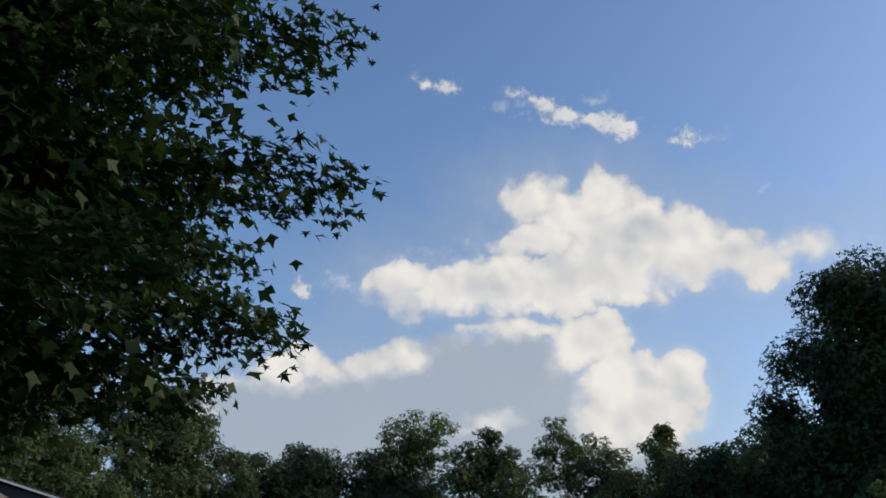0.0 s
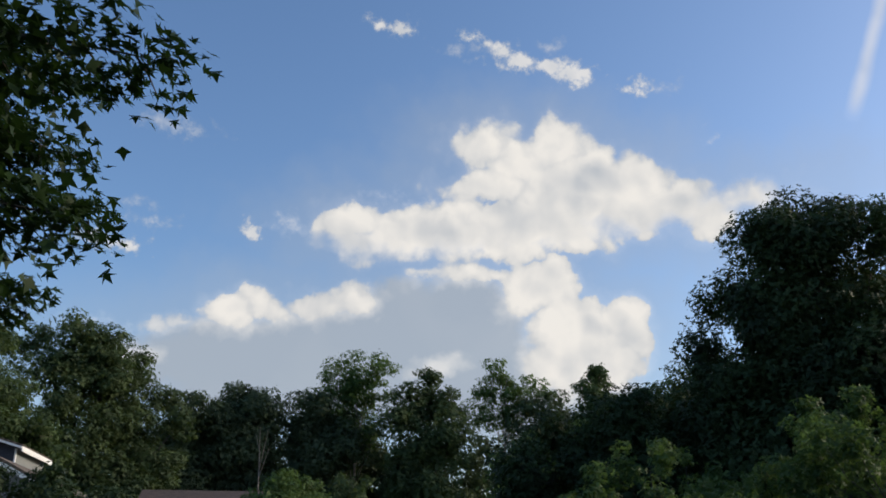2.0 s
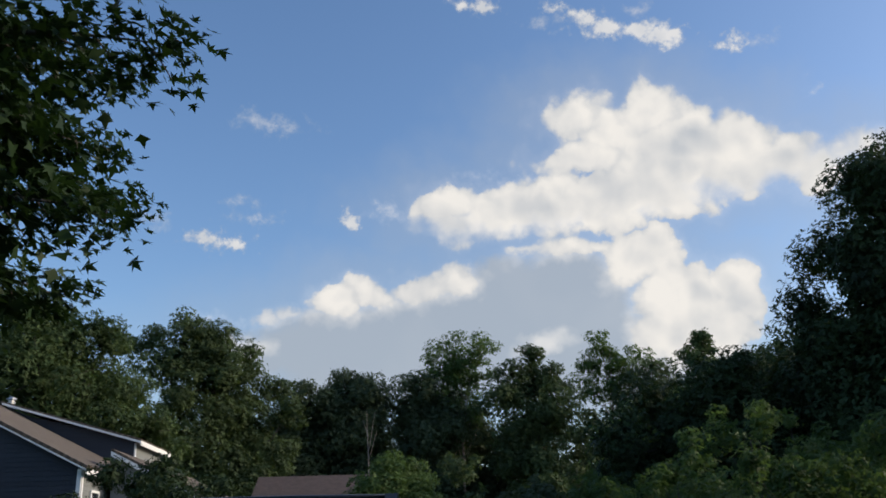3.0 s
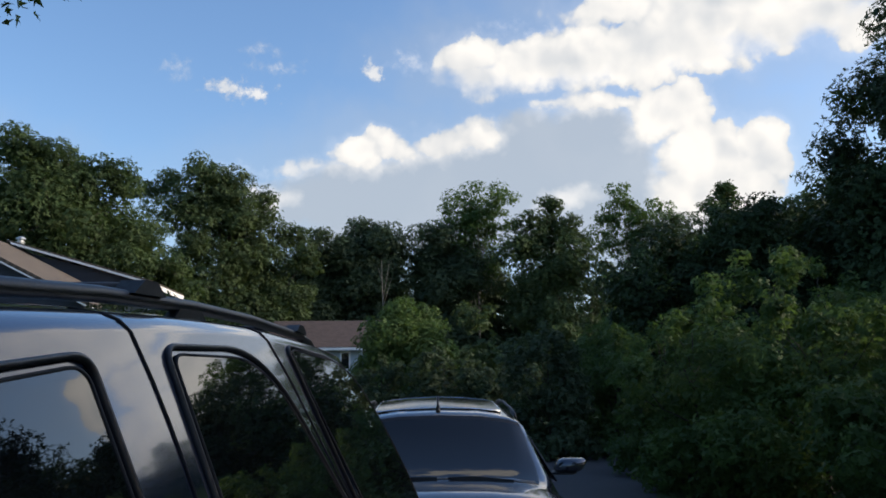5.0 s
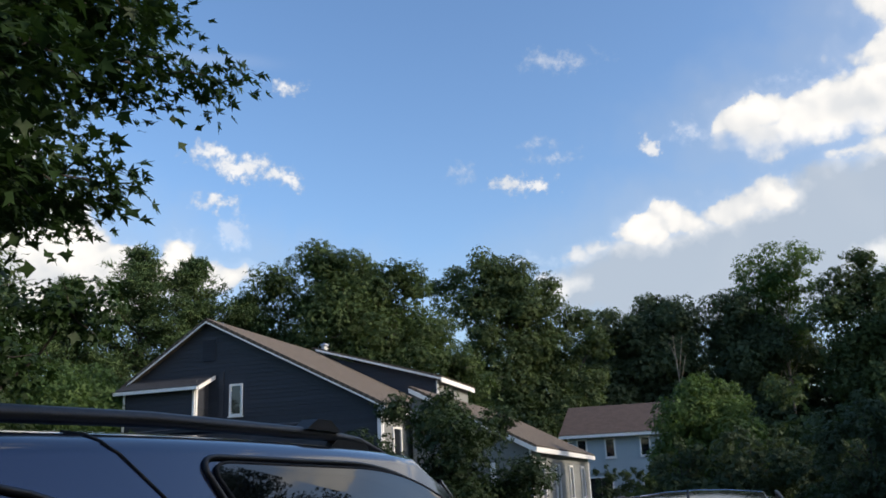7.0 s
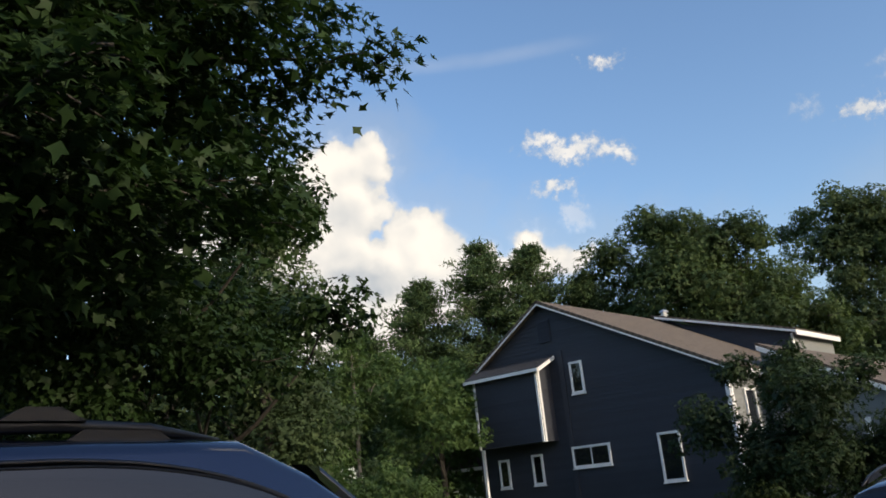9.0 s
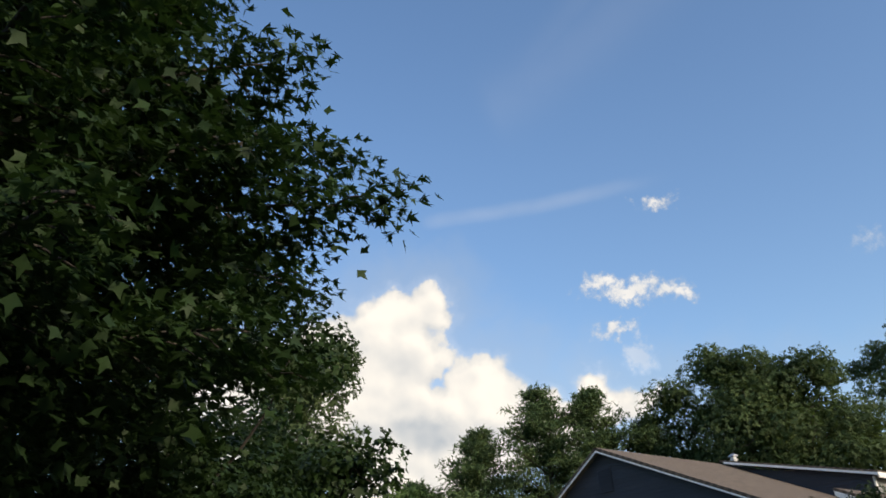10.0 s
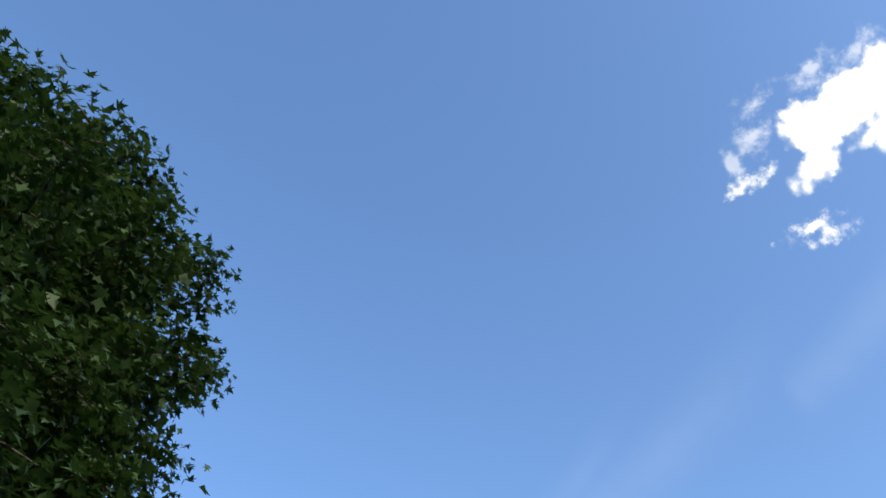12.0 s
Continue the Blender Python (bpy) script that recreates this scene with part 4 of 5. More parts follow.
        part("tail_lamp", Geo().box(sign * 0.80 - 0.06, end - 0.10, belt.y - 0.30, sign * 0.80 + 0.06, end + 0.015, belt.y + 0.02, 0.02), RED_LENS, car)
        part("door_handle", Geo().box(sign * (main[4][0] + 0.012) - 0.014, 0.62, main[4][1] - 0.05, sign * (main[4][0] + 0.012) + 0.014, 0.80, main[4][1] - 0.015, 0.008), paint, car)
        for yy in (edge + 0.55, tail - 0.55):
            wheel = part("wheel", Geo().tube([(sign * 0.80, yy, 0.35), (sign * 0.90, yy, 0.35)], [0.19, 0.19], 20), ALLOY, car, smooth=False)
            ring = [(sign * 0.84, yy + 0.285 * math.cos(a * math.pi / 12), 0.35 + 0.285 * math.sin(a * math.pi / 12)) for a in range(25)]
            part("tyre", Geo().tube(ring, 0.085, 10, False), RUBBER, wheel, smooth=True)
            for n in range(5):
                a = n * math.tau / 5
                part("spoke", Geo().tube([(sign * 0.905, yy, 0.35), (sign * 0.905, yy + 0.19 * math.cos(a), 0.35 + 0.19 * math.sin(a))], [0.04, 0.03], 6), ALLOY, wheel)
    for y in bars:
        bar = part("cross_bar", Geo().tube([(-rail_x, y, rail_z + 0.020), (-rail_x * 0.5, y, rail_z + 0.026), (0, y, rail_z + 0.028), (rail_x * 0.5, y, rail_z + 0.026), (rail_x, y, rail_z + 0.020)], 0.022, 8, True, 0.38), BLACK, car, smooth=True)
        for sign in (1, -1):
            part("clamp", Geo().prism([(y - 0.075, rail_z + 0.006), (y + 0.075, rail_z + 0.006), (y + 0.03, rail_z + 0.030), (y - 0.03, rail_z + 0.030)], "x", sign * rail_x - 0.020, sign * rail_x + 0.020), BLACK, bar)

    def glazed(sec0, y0, sec1, y1, i, t0, t1, off):
        """A sheet of glass on the loft between two sections, from index i over the middle."""
        lanes = list(range(i, k)) + list(range(k - 2, i - 1, -1))
        sg = Geo()
        n = 8
        nrm = Vector((0, -(sec1[-1][1] - sec0[-1][1]), y1 - y0)).normalized()
        if nrm.z < 0:
            nrm = -nrm
        for r in range(n + 1):
            t = t0 + (t1 - t0) * r / n
            for c, j in enumerate(lanes):
                sgn = 1 if c < k - i else -1
                a, b = sec0[j], sec1[j]
                inset = 0.97 if c in (0, len(lanes) - 1) else 1.0
                p = Vector((sgn * inset * (a[0] + (b[0] - a[0]) * t), y0 + (y1 - y0) * t, a[1] + (b[1] - a[1]) * t)) + nrm * off
                sg.v.append(tuple(p))
        q = len(lanes)
        for r in range(n):
            for c in range(q - 1):
                sg.f.append((r * q + c, r * q + c + 1, (r + 1) * q + c + 1, (r + 1) * q + c))
        return sg

    shield = part("windshield", glazed(hood, cowl, main, header, 7, 0.05, 0.95, 0.012), SHIELD_GLASS, car, smooth=True)
    part("windshield_trim", glazed(hood, cowl, main, header, 7, 0.0, 0.99, 0.006), BLACK, shield, smooth=True)
    low = lambda x: hood[-1][1] + 0.012 - 0.09 * x * x
    for sx in (-0.48, 0.06):
        part("wiper", Geo().tube([(sx, cowl - 0.02, low(sx)), (sx + 0.2, cowl, low(sx + 0.2) + 0.008), (sx + 0.46, cowl, low(sx + 0.46))], [0.007, 0.005, 0.004], 6), BLACK, car)
    part("rear_window", glazed(fall[0][1], fall[0][0], fall[2][1], fall[2][0], 7, 0.05, 0.95, 0.035), CAR_GLASS, car, smooth=True)
    if sunroof:
        sg = Geo()
        for i in range(14):
            yy = header + 0.24 + 0.09 * i
            sg.v += [(x, yy, main[-1][1] + 0.010 - 0.14 * x * x) for x in (-0.49, -0.25, 0, 0.25, 0.49)]
        for r in range(13):
            for c in range(4):
                sg.f.append((r * 5 + c, r * 5 + c + 1, r * 5 + c + 6, r * 5 + c + 5))
        pane = part("sunroof", sg, SUNROOF, car, "dark glass sunroof", smooth=True)
        rim = sg.v[0:5] + sg.v[9:-5:5] + sg.v[-1:-6:-1] + sg.v[-10:4:-5]
        part("sunroof_trim", Geo().tube(rim + rim[:2], 0.007, 6, False), CHROME, pane, "thin bright sunroof rim", smooth=True)
    ax, ay, az = aerial[0], header + aerial[1], main[-1][1] - 0.06 * aerial[0] ** 2
    if sunroof:
        part("antenna", Geo().tube([(ax, ay + 0.03, az - 0.02), (ax, ay, az + 0.022), (ax, ay + 0.02, az + 0.05), (ax, ay + 0.06, az + 0.11)], [0.026, 0.017, 0.009, 0.006], 10), BLACK, car, "short black antenna rod", smooth=True)
    else:
        part("antenna", Geo().tube([(ax, ay + 0.055, az - 0.012), (ax, ay + 0.05, az + 0.006), (ax, ay + 0.01, az + 0.020), (ax, ay - 0.03, az + 0.017), (ax, ay - 0.055, az - 0.012)], [0.012, 0.026, 0.031, 0.026, 0.012], 12), BLACK, car, "black domed roof antenna", smooth=True)
    part("grille", Geo().box(-0.42, nose - 0.015, 0.48, 0.42, nose + 0.05, 0.66, 0.02), BLACK, car)
    part("front_bumper", Geo().tube([(-0.78, nose + 0.10, 0.46), (-0.5, nose - 0.02, 0.46), (0, nose - 0.05, 0.46), (0.5, nose - 0.02, 0.46), (0.78, nose + 0.10, 0.46)], 0.10, 8), paint, car, smooth=True)
    part("rear_bumper", Geo().tube([(-0.80, end - 0.06, 0.5), (-0.5, end + 0.02, 0.5), (0, end + 0.04, 0.5), (0.5, end + 0.02, 0.5), (0.80, end - 0.06, 0.5)], 0.10, 8), paint, car, smooth=True)
    # the roof falls away from its crest to the front and the rear
    for ob in [car] + list(car.children_recursive):
        if arch and ob.data:
            for v in ob.data.vertices:
                low = arch * (v.co.y - crest) ** 2 * min(1.1, max(0.0, (v.co.z - belt.y) / (top.y - belt.y))) * (v.co.y > cowl)
                v.co.z -= low
                v.co.x *= 1 + low * (belt.x - top.x) / (top.y - belt.y) / top.x
    return car


SUV_MAIN = [(0.82, 0.32), (0.92, 0.36), (0.955, 0.50), (0.965, 0.75), (0.96, 0.95), (0.95, 1.06), (0.725, 1.69), (0.713, 1.707), (0.69, 1.719), (0.62, 1.731), (0.40, 1.744), (0, 1.751)]
SUV_HOOD = [(0.80, 0.32), (0.90, 0.36), (0.93, 0.50), (0.935, 0.75), (0.92, 0.92), (0.90, 0.98), (0.84, 1.03), (0.78, 1.05), (0.70, 1.065), (0.55, 1.08), (0.35, 1.09), (0, 1.095)]
vehicle("suv", "dark blue sport utility vehicle with tinted windows and black roof rails", pose(0.985, 4.49, 0, 0, 0, -4.4), PAINT, SUV_MAIN, SUV_HOOD,
        (-2.38, -2.30, -2.12, -1.62, -0.92, 1.95, 2.50, 2.60),
        [([(-1.28, 0.0), (-0.82, 0.93), (-0.12, 0.955), (-0.03, 0.0)], (0.05, 0.12, 0.05, 0.05)),
         ([(0.21, 0.0), (0.155, 0.965), (0.79, 0.960), (1.43, 0.0)], (0.05, 0.05, 0.30, 0.05)),
         ([(1.46, 0.02), (1.06, 0.995), (1.86, 0.985), (2.20, 0.70), (2.38, 0.30), (2.42, 0.04)], (0.05, 0.06, 0.28, 0.2, 0.1, 0.06))],
        [[(0.02, 3.6), (0.025, 2.6), (0.03, 2.0), (0.04, 1.3), (0.045, 1.0), (0.07, 0.89), (0.085, 0.79), (0.095, 0.68), (0.14, 0.0)], [(0.85, 3.6), (0.855, 3.0), (0.863, 2.0), (0.872, 1.5), (0.887, 1.0), (0.92, 0.955), (0.96, 0.90), (0.99, 0.855), (1.02, 0.80), (1.065, 0.71), (1.11, 0.62), (1.44, 0.0)], [(-0.86, 1.6), (-0.88, 1.2), (-1.12, 0.5), (-1.36, 0.0)]],
        0.64, 1.752, 0.0135, (-0.55, 1.74), (0.3, 1.6), False, 0.0265, 1.3, (0.40, 0.10))
CAR_MAIN = [(0.75, 0.25), (0.85, 0.30), (0.88, 0.45), (0.89, 0.65), (0.885, 0.82), (0.87, 0.92), (0.645, 1.375), (0.615, 1.435), (0.575, 1.468), (0.50, 1.494), (0.30, 1.522), (0, 1.532)]
CAR_HOOD = [(0.75, 0.25), (0.85, 0.30), (0.87, 0.45), (0.88, 0.65), (0.86, 0.80), (0.84, 0.86), (0.78, 0.90), (0.72, 0.92), (0.66, 0.935), (0.50, 0.955), (0.30, 0.97), (0, 0.975)]
vehicle("crossover", "slate blue crossover car with roof rails and a dark sunroof", pose(2.33, 11.1, 0, 0, 0, -1.0), PAINT_GREY, CAR_MAIN, CAR_HOOD,
        (-2.45, -2.36, -2.15, -1.48, -0.74, 1.75, 2.1, 2.22),
        [([(-1.15, 0.0), (-0.66, 0.9), (-0.08, 0.9), (-0.05, 0.0)], (0.05, 0.1, 0.05, 0.05)),
         ([(0.08, 0.0), (0.06, 0.9), (0.72, 0.9), (0.95, 0.0)], (0.05, 0.05, 0.14, 0.05)),
         ([(1.10, 0.05), (0.88, 0.9), (1.66, 0.86), (1.86, 0.15)], (0.05, 0.06, 0.14, 0.08))],
        [[(0.0, 2.4), (0.0, 1.0), (0.02, 0.0)], [(0.82, 2.4), (0.84, 1.0), (1.02, 0.0)]],
        0.585, 1.510, 0.011, (-0.46, 1.6), (), True, 0.075, 0.50, (0.0, 0.14))

# ---------------------------------------------------------------- the near maple


def near_maple():
    """A broad maple: tiers of flat, drooping boughs round the trunk, hung with lobed leaves."""
    rng = np.random.default_rng(11)
    ob = thing("maple_tree", pose(-3.55, 7.0, 0), "broad maple tree with dark green lobed leaves beside the driveway", "tree")
    stem = [(0, 0, -0.1), (0, 0, 0.3), (0.05, -0.05, 1.6), (0.1, 0.0, 3.2), (0.0, 0.1, 6.0), (0.1, 0.0, 9.0), (0.0, 0.0, 12.2)]
    part("trunk", Geo().tube(stem, [0.40, 0.30, 0.25, 0.23, 0.16, 0.10, 0.03], 14), BARK, ob, smooth=True)
    c, o, big, bo = [], [], [], []
    sway = np.random.default_rng(4)
    # height of the tips, reach, boughs in the tier
    tiers = [(3.72, 3.45, 10), (4.85, 3.75, 12), (6.0, 3.75, 11), (7.05, 3.35, 10), (8.0, 3.1, 10), (8.95, 2.9, 9), (9.9, 2.5, 8), (10.75, 2.1, 7), (11.5, 1.45, 6)]
    for n, (z, reach, count) in enumerate(tiers):
        for k in range(count):
            a = math.tau * (k + (0.5 if n in (3, 5, 7) else 0.0)) / count + sway.uniform(-0.07, 0.07)
            a -= 0.22 * math.exp(-((a - 1.08) / 0.15) ** 2) if n in (1, 2) else 0.0
            r = reach * (sway.uniform(0.92, 1.04) if z < 7 else sway.uniform(0.80, 1.18)) * (1 - {0: 0.10, 1: -0.02, 2: 0.05, 3: 0.27, 4: -0.04}.get(n, 0.0) * math.exp(-((a % math.tau - 0.95) / 0.28) ** 2) - 0.13 * math.exp(-((a % math.tau - 0.46) / 0.19) ** 2))
            zz = z + sway.uniform(-0.12, 0.12) + (0.45 * math.exp(-((a % math.tau - 1.6) / 0.55) ** 2) if z < 5 else -(n == 2) * 0.22 * math.exp(-((a % math.tau - 0.9) / 0.3) ** 2))
            way = np.array([math.cos(a), math.sin(a), 0])
            side = np.array([-way[1], way[0], 0])
            start = np.array([0.0, 0.0, max(1.9, zz - 0.55)])
            tip = way * r + np.array([0, 0, zz])

            def along(s):
                """The bough rises from the trunk and hangs at its tip."""
                return start + (tip - start) * s + np.array([0, 0, 0.75 * s * (1 - s) + 0.12 * s - 0.22 * s ** 3])

            th = 0.085 - 0.005 * n
            g = Geo().tube([tuple(along(s)) for s in np.linspace(0, 0.97, 8)], [th, th * 0.85, th * 0.7, th * 0.55, th * 0.4, th * 0.28, th * 0.16, th * 0.06], 7)
            # side twigs left and right by turns, each with a fan of leaves
            for i, s in enumerate(np.linspace(0.28, 1.0, 17)):
                hand = 1 if i % 2 else -1
                long = (1.10 - 0.80 * s) * min(1.0, reach / 2.6) * rng.uniform(0.7, 1.1)
                base = along(s)
                for f in (0.35, 0.72, 1.0) if long > 0.45 else (0.5, 1.0):
                    mid = base + side * hand * long * f * 0.85 + way * long * f * 0.45 - np.array([0, 0, 0.34 * f * f * long])
                    mid = mid + rng.normal(0, 0.05, 3)
                    if f == 1.0:
                        g.tube([tuple(base), tuple((base + mid) / 2 + np.array([0, 0, 0.03])), tuple(mid)], [0.012, 0.008, 0.004], 4)
                    m = 29
                    c.append(mid + rng.normal(0, 1, (m, 3)).clip(-1.6, 1.6) * np.array([0.135, 0.135, 0.085]))
                    o.append(unit(way + side * hand * 0.4 + rng.normal(0, 0.4, (m, 3))))
            part("bough", g, BARK, ob, smooth=True)
            # deeper, larger leaves close the crown near the trunk
            m = 560
            s = rng.uniform(0.05, 0.80, (m, 1)) ** 0.8
            big.append(start + (tip - start) * s + rng.normal(0, 1, (m, 3)).clip(-1.3, 1.3) * np.array([0.42, 0.42, 0.36]))
            bo.append(unit(way + rng.normal(0, 0.6, (m, 3))))
    c, o = np.concatenate(c), np.concatenate(o)
    v, f = spread_leaves(rng, c, o, 0.094 * rng.uniform(0.7, 1.25, len(c)), maple_blade(), up=0.85, out=0.40, rough=0.36, droop=0.9)
    crown = new("crown", triangles("crown", v, f, MAPLE))
    crown.parent = ob
    c, o = np.concatenate(big), np.concatenate(bo)
    v, f = spread_leaves(rng, c, o, 0.116 * rng.uniform(0.7, 1.25, len(c)), plain_blade(), up=0.6, rough=0.5)
    inner = new("inner_leaves", triangles("inner_leaves", v, f, MAPLE))
    inner.parent = ob
    return ob


near_maple()
grow("maple_tree", "smaller maple with low spreading boughs behind a larger one", "tree", (-6.4, 11.4, 0),
     [(2.7, -1.1, 3.0, 0.75, 0.7, 0.45), (2.1, -0.8, 3.1, 0.9, 0.9, 0.6), (0.8, -0.8, 3.6, 1.3, 1.3, 0.9), (-1.0, -0.5, 4.0, 1.5, 1.4, 1.2), (0.2, 0.8, 4.2, 1.4, 1.4, 1.0), (-0.9, -1.7, 2.6, 1.3, 1.1, 0.7), (1.5, -1.6, 2.5, 1.0, 0.9, 0.5), (-2.6, -1.2, 3.4, 1.3, 1.2, 1.0), (-2.4, -2.4, 2.5, 1.2, 1.1, 0.7), (-3.6, -2.2, 3.6, 1.2, 1.2, 1.0), (1.5, -2.0, 3.5, 1.0, 1.0, 0.9), (0.3, -2.4, 3.5, 1.1, 1.1, 1.0), (1.0, -0.9, 4.9, 1.1, 1.1, 0.9), (-0.6, -2.0, 5.2, 1.2, 1.2, 1.0), (2.6, 0.3, 3.6, 0.6, 0.6, 0.4), (1.6, -0.5, 5.6, 1.1, 1.0, 0.7), (2.2, -0.1, 4.9, 0.8, 0.8, 0.6)],
     MAPLE, 0.082, 21, blade=plain_blade(), trunk=0.14, droop=0.8, cover=0.30, clumps=9, core=0.6, loose=0.04)

grow("tree", "small-leaved green tree standing behind the maples", "tree", (-9.7, 15.4, 0),
     [(1.2, -0.8, 6.2, 1.0, 1.0, 0.8), (0.2, -0.2, 6.7, 1.2, 1.2, 0.9), (-1.0, 0.3, 5.7, 1.3, 1.3, 1.0), (0.9, -0.6, 5.0, 1.1, 1.1, 0.9), (0.0, 0.0, 4.2, 1.5, 1.5, 1.2), (-1.4, -0.6, 4.2, 1.3, 1.3, 1.0), (-0.2, 0.4, 2.8, 1.6, 1.6, 1.2)],
     OAK, 0.13, 23, trunk=0.14, cover=0.42, clumps=10, core=0.8)


def weeping_tree():
    """A small tree whose long twigs hang straight down, set with narrow leaves."""
    rng = np.random.default_rng(5)
    ob = thing("weeping_tree", pose(7.57, 4.05, 0), "small weeping tree with long hanging twigs of narrow dark leaves", "tree")
    stem = [(0, 0, -0.1), (0, 0, 0.4), (-0.1, 0.05, 2.0), (-0.35, 0.1, 4.0), (-0.8, 0.2, 5.6)]
    part("trunk", Geo().tube(stem, [0.2, 0.15, 0.12, 0.1, 0.07], 10), BARK, ob, smooth=True)
    c, o, sizes = [], [], []
    for k in range(9):
        a = math.pi * (0.72 + 0.09 * k) + rng.uniform(-0.1, 0.1)
        r = rng.uniform(1.5, 2.3)
        tip = np.array([-0.8 + r * math.cos(a), 0.2 + r * math.sin(a), rng.uniform(5.3, 6.5)])
        limb = limb_path(rng, (-0.6, 0.15, 4.9), tip, -0.12, 6)
        g = Geo().tube(limb, [0.05, 0.045, 0.038, 0.03, 0.022, 0.015, 0.008], 6)
        for n in range(30):
            p = np.array(limb[rng.integers(2, 7)]) + rng.normal(0, 0.16, 3)
            long = rng.uniform(1.9, 4.4) * (0.55 + 0.45 * abs(math.cos(1.7 * n)))
            sway = rng.normal(0, 0.10, 2)
            steps = 7
            twig = [(p[0] + sway[0] * (i / steps) ** 2, p[1] + sway[1] * (i / steps) ** 2, p[2] - long * i / steps) for i in range(steps + 1)]
            g.tube(twig, [0.008 - 0.0008 * i for i in range(steps + 1)], 4)
            m = int(long * 42)
            s = rng.uniform(0.05, 1.0, m)
            for t in s:
                i = min(int(t * steps), steps - 1)
                q = np.array(twig[i]) + (np.array(twig[i + 1]) - np.array(twig[i])) * (t * steps - i)
                c.append(q + rng.normal(0, 0.025, 3))
                d = rng.normal(0, 1, 3)
                d[2] *= 0.2
                o.append(d / np.linalg.norm(d))
                sizes.append(rng.uniform(0.085, 0.13))
        part("limb", g, BARK, ob, smooth=True)
    v, f = spread_leaves(rng, np.array(c), np.array(o), np.array(sizes), lance_blade(0.34), up=0.25, out=0.6, rough=0.6, droop=0.95)
    crown = new("crown", triangles("crown", v, f, CHERRY))
    crown.parent = ob
    return ob


weeping_tree()

# ---------------------------------------------------------------- trees round the place

